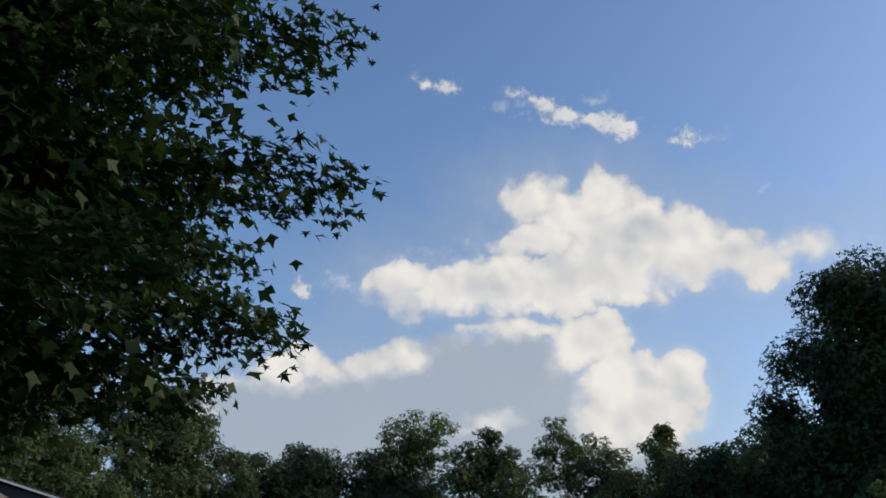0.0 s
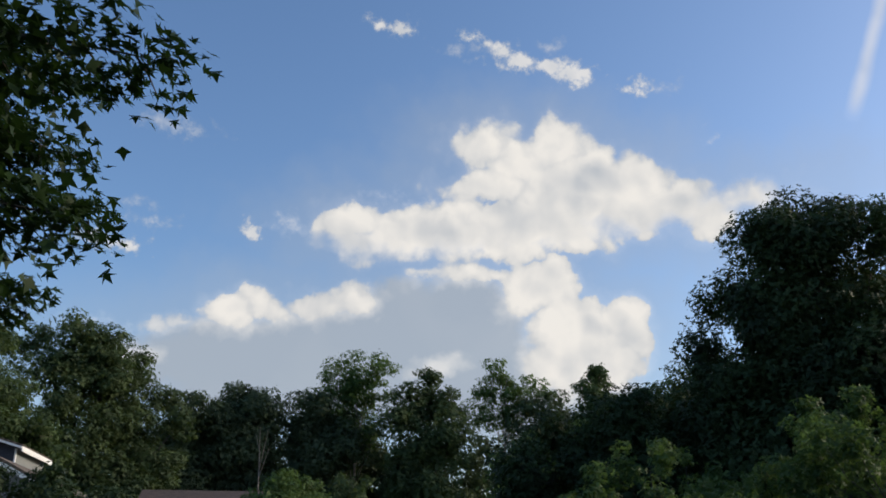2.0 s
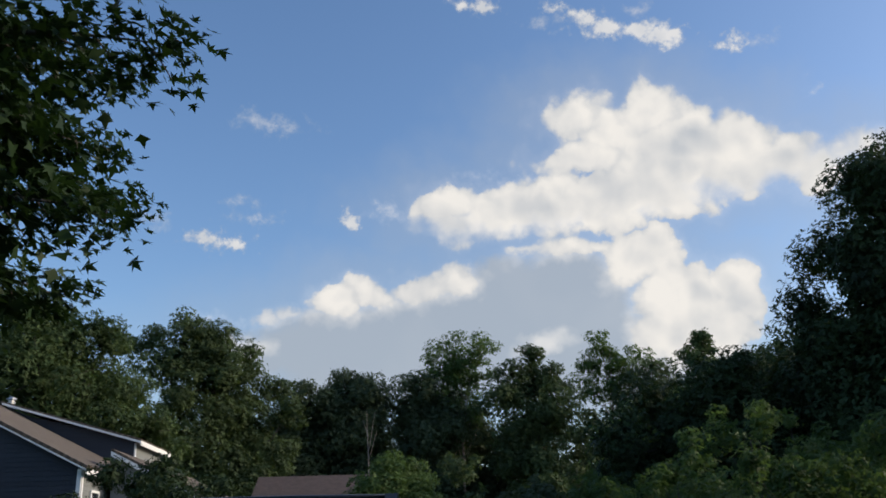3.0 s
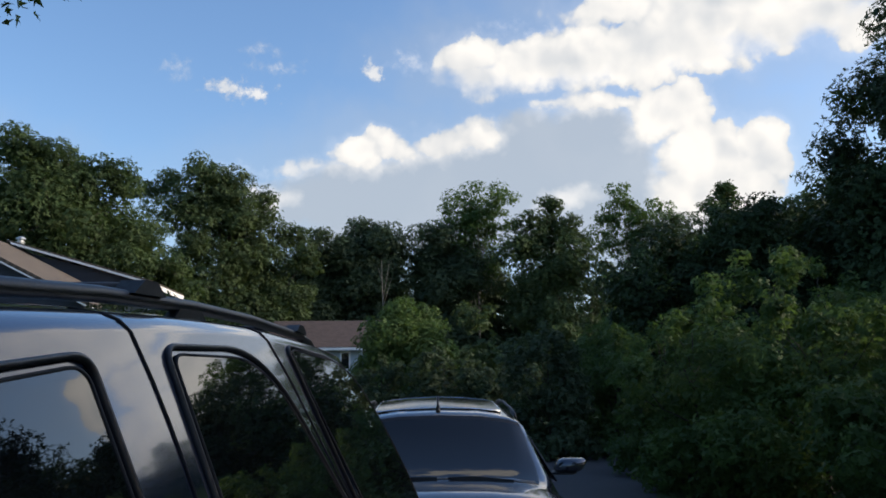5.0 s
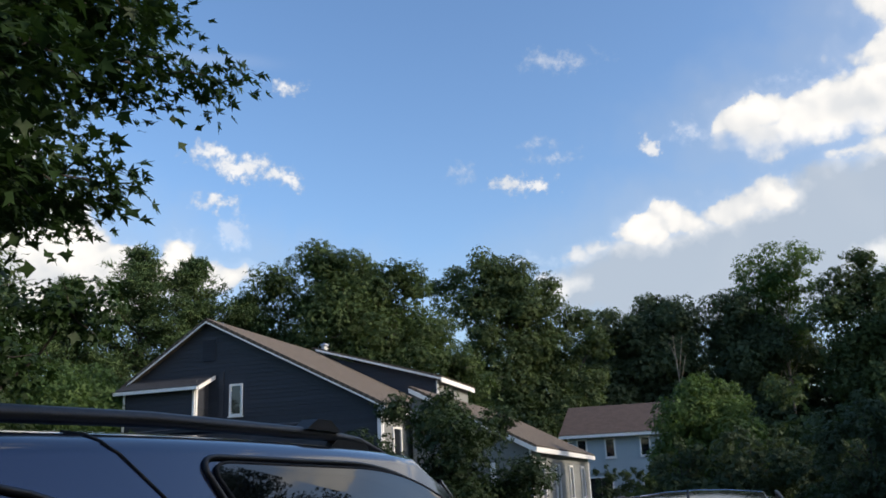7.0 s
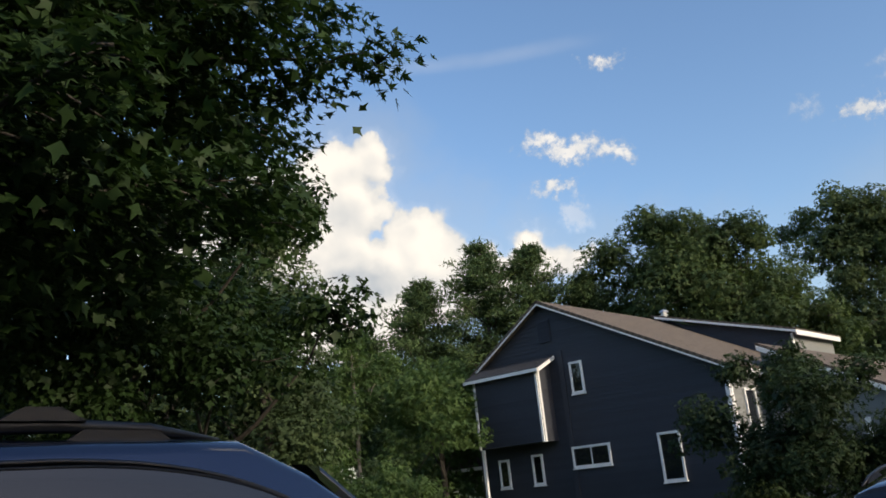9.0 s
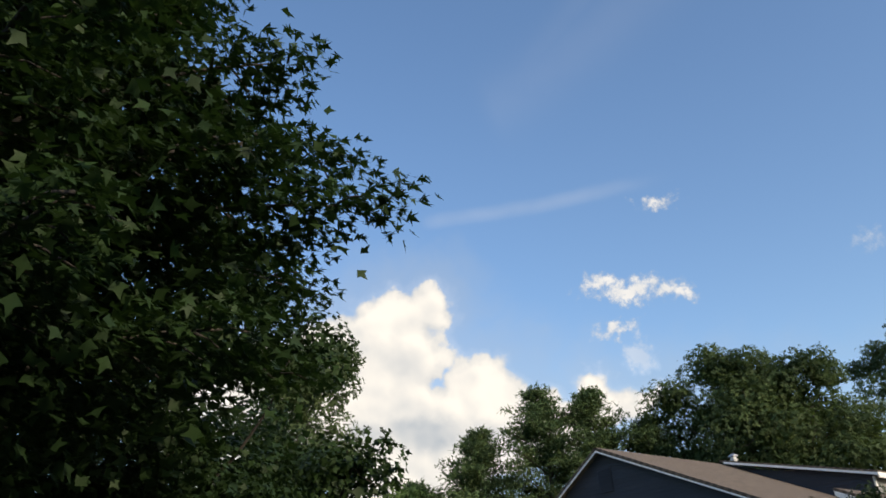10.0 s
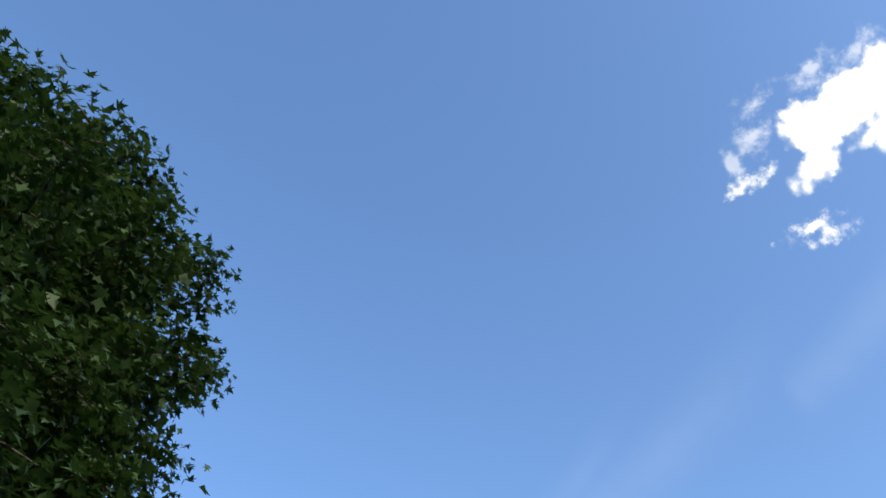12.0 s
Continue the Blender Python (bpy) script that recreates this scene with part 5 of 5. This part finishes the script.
# tall trees at the edge of the wood
SPECS = [
    # words, base, lobes (sideways, height, radius), leaf, leaf size, trunk, bark
    ("domed broadleaf tree with dense dark foliage at the wood's edge", (-2.0, 83.3), [(0.2, 15.9, 1.9), (-1.3, 15.2, 1.8), (1.6, 15.2, 1.8), (-2.2, 13.8, 1.9), (2.4, 13.8, 1.9), (0.2, 13.8, 3.0), (-1.4, 12.0, 2.6), (1.6, 12.0, 2.6), (-0.5, 10, 3.6), (1.2, 8, 3.4), (0, 4.5, 3.6)], WOOD_LEAF, 0.42, 0.3, BARK),
    ("slender dark broadleaf tree at the wood's edge", (-7.2, 82.9), [(0.4, 14.8, 2.0), (-1.0, 12.4, 2.2), (1.2, 12.6, 2.0), (-0.4, 8.8, 3.0), (0.4, 4.6, 3.2)], WOOD_LEAF, 0.42, 0.22, BARK),
    ("tall airy locust tree with a flat open crown", (8.2, 83.2), [(0.2, 19.2, 1.9), (-1.9, 18.6, 1.6), (2.0, 18.6, 1.6), (2.7, 16.8, 1.2), (-0.4, 17.2, 1.5), (-2.6, 16.6, 1.5), (0.5, 15.3, 1.2), (-1.5, 14.4, 1.4), (1.6, 13.8, 1.3)], AIRY, 0.32, 0.17, PALE_BARK),
    ("spreading dark tree below a taller open crown", (4.6, 84.0), [(-0.6, 15.2, 2.0), (-2.0, 13.4, 2.4), (1.6, 14.2, 1.9), (3.6, 13.6, 1.8), (0.8, 12.6, 2.3), (3.0, 11.5, 2.2), (-1.2, 9.8, 3.0), (2.4, 8.2, 3.2), (0, 5, 3.6)], WOOD_LEAF, 0.40, 0.26, BARK),
    ("pointed broadleaf tree with layered foliage at the wood's edge", (14.4, 80.5), [(0.2, 17.3, 1.3), (-1.5, 15.9, 1.7), (1.6, 15.6, 1.6), (-2.4, 13.4, 2.2), (1.6, 13, 2.4), (-0.6, 9.4, 3.4), (0.4, 5.2, 3.6)], OAK, 0.40, 0.26, BARK),
    ("tall open locust tree with bare forked limbs showing", (21.4, 81.2), [(-0.2, 19.3, 1.4), (-1.5, 17.4, 1.3), (0.7, 17.3, 1.3), (3.3, 17.6, 1.4), (2.3, 15.9, 1.2), (-2.3, 15.4, 1.4), (4.4, 16.4, 0.9), (0.6, 14.6, 1.2)], AIRY, 0.32, 0.17, PALE_BARK),
    ("rounded dark tree between two taller open ones", (25.2, 78.0), [(0, 14.7, 2.2), (-1.6, 13.2, 2.1), (1.7, 13.3, 2.0), (0, 10, 3.0), (0.5, 6, 3.4)], WOOD_LEAF, 0.40, 0.26, BARK),
    ("thin young tree with pale green leaves", (19.6, 50.4), [(0, 12.2, 0.7), (-0.5, 11.2, 0.9), (0.5, 10.4, 1.0), (-0.1, 9.0, 1.3), (-0.7, 7.4, 1.6), (0.7, 6.4, 1.7), (0, 4, 2.0)], FRESH, 0.30, 0.12, BARK),
    ("big old oak with a ragged dark crown behind the house", (-12.9, 73.3), [(-1.9, 18.3, 2.1), (-5.0, 17.7, 1.7), (0.4, 17.6, 1.9), (2.8, 16.4, 1.8), (-3.6, 15.4, 2.2), (1.2, 14.0, 2.5), (4.6, 13.9, 1.9), (6.2, 12.0, 1.5), (-3.6, 11.2, 2.8), (1.5, 9.2, 3.2), (5.3, 8.8, 2.4), (0, 5, 4.0)], OAK, 0.38, 0.45, BARK),
    ("broad leafy tree with light green foliage behind the house", (-20.4, 58.0), [(-2.5, 16.3, 1.9), (-1.0, 15.2, 2.3), (2.1, 15.3, 1.5), (0.6, 15.6, 1.6), (3.7, 14.2, 1.8), (-5.3, 14.6, 1.8), (-4.5, 11.6, 3.0), (0, 11.8, 3.5), (3.5, 12.2, 2.6), (5.2, 11.6, 2.0), (5.6, 9.6, 2.6), (7.8, 7.9, 2.4), (2.2, 7.2, 3.7), (-3.2, 6.6, 3.7), (-7.0, 8.8, 2.6), (7.0, 4.4, 2.8)], FRESH, 0.34, 0.4, BARK),
    ("large dark maple with a layered crown and gaps of sky", (16.4, 24.8), [(0.3, 11.6, 1.25), (-1.0, 11.1, 1.2), (1.4, 11.3, 1.2), (2.7, 10.5, 1.2), (-1.7, 9.5, 1.3), (0.3, 9.3, 2.0), (2.5, 8.7, 1.8), (-1.0, 8.0, 1.3), (-0.2, 7.6, 1.6), (-1.9, 6.2, 1.3), (-1.8, 5.0, 1.6), (3.6, 7.5, 1.6), (5.0, 7.6, 1.3), (6.3, 6.0, 1.4), (4.1, 8.5, 1.3), (-2.9, 7.6, 1.1), (-1.3, 6.7, 1.9), (1.2, 6.2, 2.2), (3.8, 6.2, 1.8), (5.5, 6.7, 1.4), (-3.6, 4.8, 1.8), (0, 3.6, 2.5), (3.5, 3.5, 2.3), (6.4, 4.5, 1.9), (-3.8, 6.2, 1.2), (-4.6, 5.1, 1.4), (-5.2, 3.7, 1.6)], DARK_MAPLE, 0.20, 0.3, BARK),
    ("young dark tree beside a larger maple", (10.6, 27.2), [(1.2, 6.3, 0.8), (0.2, 5.6, 1.1), (-1.2, 5.4, 1.0), (-2.2, 4.2, 1.3), (1.4, 4.5, 1.3), (0, 3.2, 1.8)], DARK_MAPLE, 0.19, 0.14, BARK),
    ("small airy dark-leaved tree in front of the house", (-5.2, 29.3), [(-1.5, 4.1, 0.62), (0.0, 4.05, 0.6), (1.4, 3.5, 0.65), (-2.3, 2.5, 1.0), (0.2, 2.9, 1.2), (2.3, 2.0, 0.95), (-0.3, 1.4, 1.3), (1.3, 1.2, 1.0)], DARK_MAPLE, 0.17, 0.1, BARK),
    ("neat round-headed tree with bright drooping foliage", (1.65, 43.4), [(0.1, 5.1, 1.0), (-0.8, 4.7, 1.0), (1.0, 4.75, 1.05), (-1.25, 3.7, 1.0), (1.45, 3.8, 1.05), (0, 3.4, 1.8), (1.45, 2.5, 1.05), (-1.2, 2.5, 1.05), (-0.9, 1.6, 1.4), (1.0, 1.6, 1.4)], DROOP, 0.22, 0.16, BARK),
    ("light airy tree with a domed open crown", (-24.6, 31.4), [(0, 8.0, 1.0), (-1.3, 7.2, 0.9), (1.3, 7.3, 0.9), (0.4, 6.2, 1.1), (-0.6, 5.2, 1.2)], AIRY, 0.24, 0.13, PALE_BARK),
    ("leafy green tree at the back of the lawn", (-22.2, 34.0), [(0, 6.6, 1.5), (-1.4, 5.6, 1.5), (1.4, 5.4, 1.5), (0, 4, 2.2), (-0.8, 2, 2.2)], AIRY, 0.26, 0.18, BARK),
    ("leafy green tree at the back of the lawn", (-27.0, 28.8), [(0, 5.6, 1.5), (-1.6, 4.8, 1.4), (1.5, 4.9, 1.5), (0, 3.2, 2.3), (2.0, 2.2, 1.7)], AIRY, 0.26, 0.18, BARK),
    ("leafy green tree at the back of the lawn", (-31.0, 24.5), [(0, 6.2, 1.7), (-1.6, 5.0, 1.6), (1.5, 5.0, 1.6), (0, 3.2, 2.4), (-2.0, 2.2, 1.9)], HEDGE, 0.28, 0.18, BARK),
    ("leafy green tree at the back of the lawn", (-21.6, 23.8), [(0, 5.6, 1.4), (-1.5, 4.8, 1.5), (1.4, 4.6, 1.4), (0, 3.2, 2.2), (1.6, 2.0, 1.9), (-2.0, 2.2, 1.9)], AIRY, 0.26, 0.18, BARK),
    ("leafy green tree at the back of the lawn", (-26.4, 21.0), [(0, 6.4, 1.5), (-1.5, 5.4, 1.6), (1.4, 5.4, 1.5), (0, 3.6, 2.3), (1.8, 2.2, 1.9), (-2.0, 2.4, 1.9)], OAK, 0.28, 0.18, BARK),
    ("leafy green tree at the back of the lawn", (-23.0, 13.6), [(0, 5.8, 1.6), (-1.5, 4.8, 1.6), (1.6, 4.9, 1.6), (0, 3.2, 2.4), (2.0, 2.0, 2.0), (-2.0, 2.2, 2.0)], OAK, 0.28, 0.18, BARK),
    ("rounded dark tree standing out from the wood's edge", (19.5, 44.0), [(0, 9.0, 1.6), (1.8, 9.7, 1.6), (3.4, 10.3, 1.8), (-1.8, 7.8, 1.7), (1.0, 7.0, 2.5), (3.5, 7.4, 2.4), (-1.0, 5.0, 2.6)], OAK, 0.34, 0.2, BARK),
    ("small tree with green layered leaves beyond the hedge", (10.4, 32.2), [(-1.0, 4.6, 1.1), (0.5, 5.3, 1.2), (2.2, 5.6, 1.2), (4.2, 5.6, 1.3), (0.5, 3.4, 1.9), (3.2, 3.4, 2.0), (-1.2, 2.6, 1.6)], HEDGE, 0.24, 0.14, BARK),
]
for n, (words, (bx, by), lobes, leaf, size, trunk, bark) in enumerate(SPECS):
    kind = "oak_tree" if "oak" in words else "maple_tree" if "maple with" in words else "locust_tree" if "locust" in words else "tree"
    rise = 1.03 if by > 48 or "layered crown" in words else 1.0
    lobes = [(a, b * rise, c * 1.16) for a, b, c in lobes]
    # masses nearer the trunk close the crown between the outer ones
    lobes += [(a * 0.5 + 0.1, b - 0.75 * c, c * (0.9 if leaf is AIRY else 1.05)) for a, b, c in lobes if b - 0.75 * c > 1.0]
    grow(kind, words, "tree", (bx, by, 0), facing((bx, by), lobes, seed=n), leaf, size * 0.88, 100 + n, bark, trunk=trunk,
         cover=0.38 if leaf is AIRY else 0.34 if by < 30 else 0.42, core=0.25 if leaf is AIRY else 1.6 if by < 30 else 1.0, clumps=8 if leaf is AIRY else 11)


def dead_sapling(base, high):
    """Two bare, pale stems that fork from one foot."""
    ob = thing("dead_tree", pose(*base, 0), "bare pale dead sapling with forked stems before the wood", "tree")
    part("trunk", Geo().tube([(0, 0, -0.1), (0.05, 0, high * 0.35), (0.0, 0.05, high * 0.70), (-0.12, 0, high)], [0.06, 0.045, 0.032, 0.008], 8), PALE_BARK, ob, smooth=True)
    for x0, s, x1, t in ((0.0, 0.74, 0.45, 0.99), (0.0, 0.84, -0.40, 0.96), (0.02, 0.70, 0.60, 0.88)):
        part("limb", Geo().tube([(x0, 0.03, high * s), ((x0 + x1) / 2, 0.05, high * (s + t) / 2 - 0.05), (x1, 0.05, high * t)], [0.026, 0.018, 0.006], 6), PALE_BARK, ob, smooth=True)


dead_sapling((0.1, 64.0), 11.0)


def pine(base, height, width, seed):
    """A white pine: whorls of level boughs with brushes of needles, ragged at the top."""
    rng = np.random.default_rng(seed)
    ob = thing("pine_tree", pose(*base, 0), "tall pine tree with feathery dark green boughs", "tree", "pines behind the lawn")
    part("trunk", Geo().tube([(0, 0, -0.1), (0, 0, height * 0.5), (0.1, 0, height * 0.98)], [0.3, 0.2, 0.03], 9), BARK, ob, smooth=True)
    c, o = [], []
    z = height * 0.14
    while z < height * 0.985:
        reach = width * 1.18 * (1 - z / height) ** 0.70 + 0.12
        for k in range(6):
            a = rng.uniform(0, math.tau)
            r = reach * rng.uniform(0.55, 1.25)
            way = np.array([math.cos(a), math.sin(a), rng.uniform(0.25, 0.55)])
            g = Geo().tube([(0, 0, z), tuple(way * r * 0.5 + (0, 0, z - 0.06)), tuple(way * r + (0, 0, z))], [0.05, 0.035, 0.012], 5)
            part("bough", g, BARK, ob)
            # brushes of needles in plates along the bough
            for s in np.linspace(0.3, 1.0, 5):
                m = int(16 + 10 * r)
                mid = np.array([0, 0, z]) + way * r * s + rng.normal(0, 0.12, 3)
                c.append(mid + rng.normal(0, 1, (m, 3)).clip(-1.6, 1.6) * np.array([0.40, 0.40, 0.17]))
                o.append(unit(way + rng.normal(0, 0.5, (m, 3)) + np.array([0, 0, 0.5])))
        z += height * 0.042
    c, o = np.concatenate(c), np.concatenate(o)
    v, f = spread_leaves(rng, c, o, 0.42 * rng.uniform(0.6, 1.2, len(c)), needle_blade(), up=0.6, out=0.2, rough=0.6, droop=-0.6)
    crown = new("crown", triangles("crown", v, f, PINE))
    crown.parent = ob


for n, (x, y, h, w) in enumerate([(-32.4, 51.4, 17.6, 5.4), (-29.8, 53.4, 17.0, 5.2), (-36.0, 48.8, 15.4, 5.0), (-27.0, 55.4, 14.6, 4.6), (-39.0, 45.6, 12.4, 4.6)]):
    pine((x, y), h, w, 40 + n)


def shrub(base, high, wide, leaf, words, seed, size=0.10):
    rng = random.Random(seed)
    puffs = []
    for k in range(13):
        a, r = rng.uniform(0, math.tau), wide * rng.uniform(0.25, 0.78)
        z = high * rng.uniform(0.16, 0.80)
        s = wide * rng.uniform(0.22, 0.40)
        puffs.append((r * math.cos(a), r * math.sin(a), z, s, s, min(s, high - z) * 1.0))
    # shoots that stand out of the top and sides
    for k in range(9):
        a, r, s = rng.uniform(0, math.tau), wide * rng.uniform(0.1, 0.75), wide * rng.uniform(0.10, 0.17)
        puffs.append((r * math.cos(a), r * math.sin(a), high * (rng.uniform(0.86, 1.06) - 0.28 * (r / wide) ** 2), s, s, s * 1.7))
    # low skirts that reach the grass
    for k in range(7):
        a = math.tau * (k + rng.uniform(-0.3, 0.3)) / 7
        puffs.append((wide * 0.55 * math.cos(a), wide * 0.55 * math.sin(a), high * 0.10, wide * 0.34, wide * 0.34, high * 0.16))
    puffs.append((0, 0, high * 0.40, wide * 0.60, wide * 0.60, high * 0.40))
    return grow("shrub", words, "shrub", (*base, 0), puffs, leaf, size, seed, trunk=0.05, fork=0.2, cover=0.46, clumps=6, core=0.6, loose=0.3)


SHRUBS = [
    ((7.8, 15.4), 2.75, 2.0, HEDGE, 0.15), ((6.6, 17.2), 2.6, 1.4, HEDGE, 0.15), ((9.9, 13.2), 3.4, 2.3, HEDGE, 0.15), ((7.4, 12.2), 1.7, 1.4, HEDGE, 0.14),
    ((7.1, 20.5), 2.9, 1.5, HEDGE, 0.17), ((8.9, 19.4), 3.7, 2.2, HEDGE, 0.17), ((5.5, 25.2), 3.05, 1.7, WOOD_LEAF, 0.19), ((7.4, 26.2), 3.1, 1.8, HEDGE, 0.19),
    ((4.8, 28.6), 1.3, 1.2, FRESH, 0.2), ((0.9, 37.4), 2.8, 1.6, WOOD_LEAF, 0.24), ((3.4, 37.2), 3.0, 2.2, WOOD_LEAF, 0.24), ((5.6, 36.0), 2.6, 1.8, WOOD_LEAF, 0.24),
    ((-0.5, 40.4), 1.6, 1.3, FRESH, 0.24), ((-2.6, 57.6), 2.2, 1.5, WOOD_LEAF, 0.26), ((-2.0, 31.0), 0.75, 1.2, FRESH, 0.2), ((-7.6, 31.8), 1.9, 1.6, OAK, 0.18),
    ((12.4, 17.8), 4.6, 2.6, HEDGE, 0.18), ((11.0, 22.5), 4.2, 2.4, HEDGE, 0.19), ((-19.6, 27.8), 2.6, 2.0, FRESH, 0.2), ((-16.6, 24.6), 2.3, 1.9, HEDGE, 0.2),
    ((-22.6, 24.6), 3.2, 2.3, FRESH, 0.22), ((-24.6, 20.6), 3.4, 2.4, FRESH, 0.22), ((-18.4, 19.2), 2.2, 1.9, HEDGE, 0.18), ((-26.6, 16.6), 4.0, 2.6, HEDGE, 0.22),
    ((12.6, 11.0), 4.2, 2.4, HEDGE, 0.17), ((-12.4, 13.0), 3.6, 2.0, OAK, 0.18), ((-14.6, 15.6), 3.1, 2.2, OAK, 0.18), ((-15.8, 11.0), 3.0, 2.2, OAK, 0.18), ((-10.8, 15.4), 3.3, 1.8, OAK, 0.18),
    ((-12.6, 15.8), 4.9, 2.1, OAK, 0.18), ((-4.4, 57.2), 2.6, 0.95, WOOD_LEAF, 0.22),
]
for n, (base, high, wide, leaf, size) in enumerate(SHRUBS):
    words = {"hedge_leaf": "loose green shrub beside the driveway", "fresh_leaf": "light green leafy shrub on the lawn", "woodland_leaf": "dark dense shrub before the far house", "oak_leaf": "low dark shrub on the lawn"}[leaf.name]
    shrub(base, high, wide, leaf, words, 300 + n, size * 0.76)

# ---------------------------------------------------------------- woods all round


def woods(name, label, spots, seed, leaf, size=0.5, cover=0.5, full=0.13):
    """Rows of undergrowth and trees too many to count."""
    rng = np.random.default_rng(seed)
    puffs = []
    for x, y, high, wide in spots:
        k = max(3, int(high * wide * full))
        for _ in range(k):
            s = wide * rng.uniform(0.28, 0.5)
            puffs.append((x + rng.uniform(-0.6, 0.6) * wide, y + rng.uniform(-0.6, 0.6) * wide, rng.uniform(0.08, 0.98) * (high - s), s, s, s * 0.9))
    c, o = in_puffs(rng, puffs, size, cover * 0.8, 8)
    keep = c[:, 2] > 0
    v, f = spread_leaves(rng, c[keep], o[keep], size * rng.uniform(0.6, 1.3, keep.sum()), clump_blade(), up=0.5, out=0.8, rough=0.45)
    ob = new(name, triangles(name, v, f, leaf))
    return tagged(ob, label, "woods", kind="stuff")


r = random.Random(8)
far = [(x + r.uniform(-2, 2), 92 + r.uniform(-3, 5), r.uniform(13.0, 16.4), r.uniform(4, 5.5)) for x in range(-62, 66, 3)]
woods("woods", "dark woodland undergrowth behind the tall trees", far, 1, WOOD_LEAF, 0.75, 0.36, 0.22)
mid = [(r.uniform(9, 40), r.uniform(48, 74), r.uniform(5.5, 9.5), r.uniform(3, 4.2)) for _ in range(20)]
mid += [(r.uniform(-12, 9), r.uniform(70, 80), r.uniform(5, 8), r.uniform(3, 4)) for _ in range(9)]
mid += [(x, 66 + r.uniform(-3, 3), r.uniform(6, 9), 3.4) for x in (6, 8.5, 11, 13.5)] + [(x, 46 + r.uniform(-2, 2), r.uniform(4, 5.5), 2.4) for x in (6.5, 8.5, 10.5)]
mid += [(x, 44 + r.uniform(-2, 2), r.uniform(8.5, 10.5), 2.8) for x in (13.4, 15.2, 17.0, 19.0, 21.5)]
woods("woods", "mixed green undergrowth below the tall trees", mid, 2, OAK, 0.42)
right = [(27 + 0.22 * max(y, 0) + r.uniform(-3, 3), y, r.uniform(9.5, 12.5), r.uniform(4.5, 5.5)) for y in range(-40, 100, 4)]
# unseen nearer row, added tall to keep low sun off the SUV and maple
right += [(19 + r.uniform(-2, 3), y, r.uniform(10.5, 12.5), r.uniform(3.6, 4.6)) for y in range(-14, 14, 3)]
right += [(x, -42 + r.uniform(-3, 3), r.uniform(9, 12), 5) for x in range(-40, 30, 6)]
woods("woods", "dark wood that closes the plot beside and behind, with an unseen row added for shade", right, 3, WOOD_LEAF, 0.75)
left = [(-42 + r.uniform(-4, 4), y, r.uniform(8, 12), r.uniform(4, 5)) for y in range(-34, 44, 5)]
left += [(x, 57 + 0.4 * (x + 30) + r.uniform(-2, 2), r.uniform(8, 11.5), 3.8) for x in range(-46, -22, 3)]
left += [(-33 + r.uniform(-3, 3), y, r.uniform(5, 8), 3.4) for y in range(6, 34, 4)]
left += [(-30 + 1.5 * k, 30.5 + 2.2 * k, 8.2 - 0.2 * k, 2.6) for k in range(4)]
woods("woods", "green wood beyond the lawn", left, 4, OAK, 0.5, 0.5, 0.2)
r = random.Random(21)
fill = [(x + r.uniform(-0.6, 0.6), 87 + r.uniform(-1.5, 1.5), h + r.uniform(-0.6, 0.6), 3.0) for x, h in ((2.5, 12.5), (5, 13), (7.5, 14), (8.5, 14), (9.5, 15), (10.2, 13), (10.6, 15), (11.5, 14.6), (17.2, 12.4), (18, 11), (13.5, 13), (16, 12), (18.5, 12.5), (21, 12.5), (24, 12))]
woods("woods", "dark thicket between the trunks of the tall trees", fill, 5, WOOD_LEAF, 0.55, 0.5, 0.5)
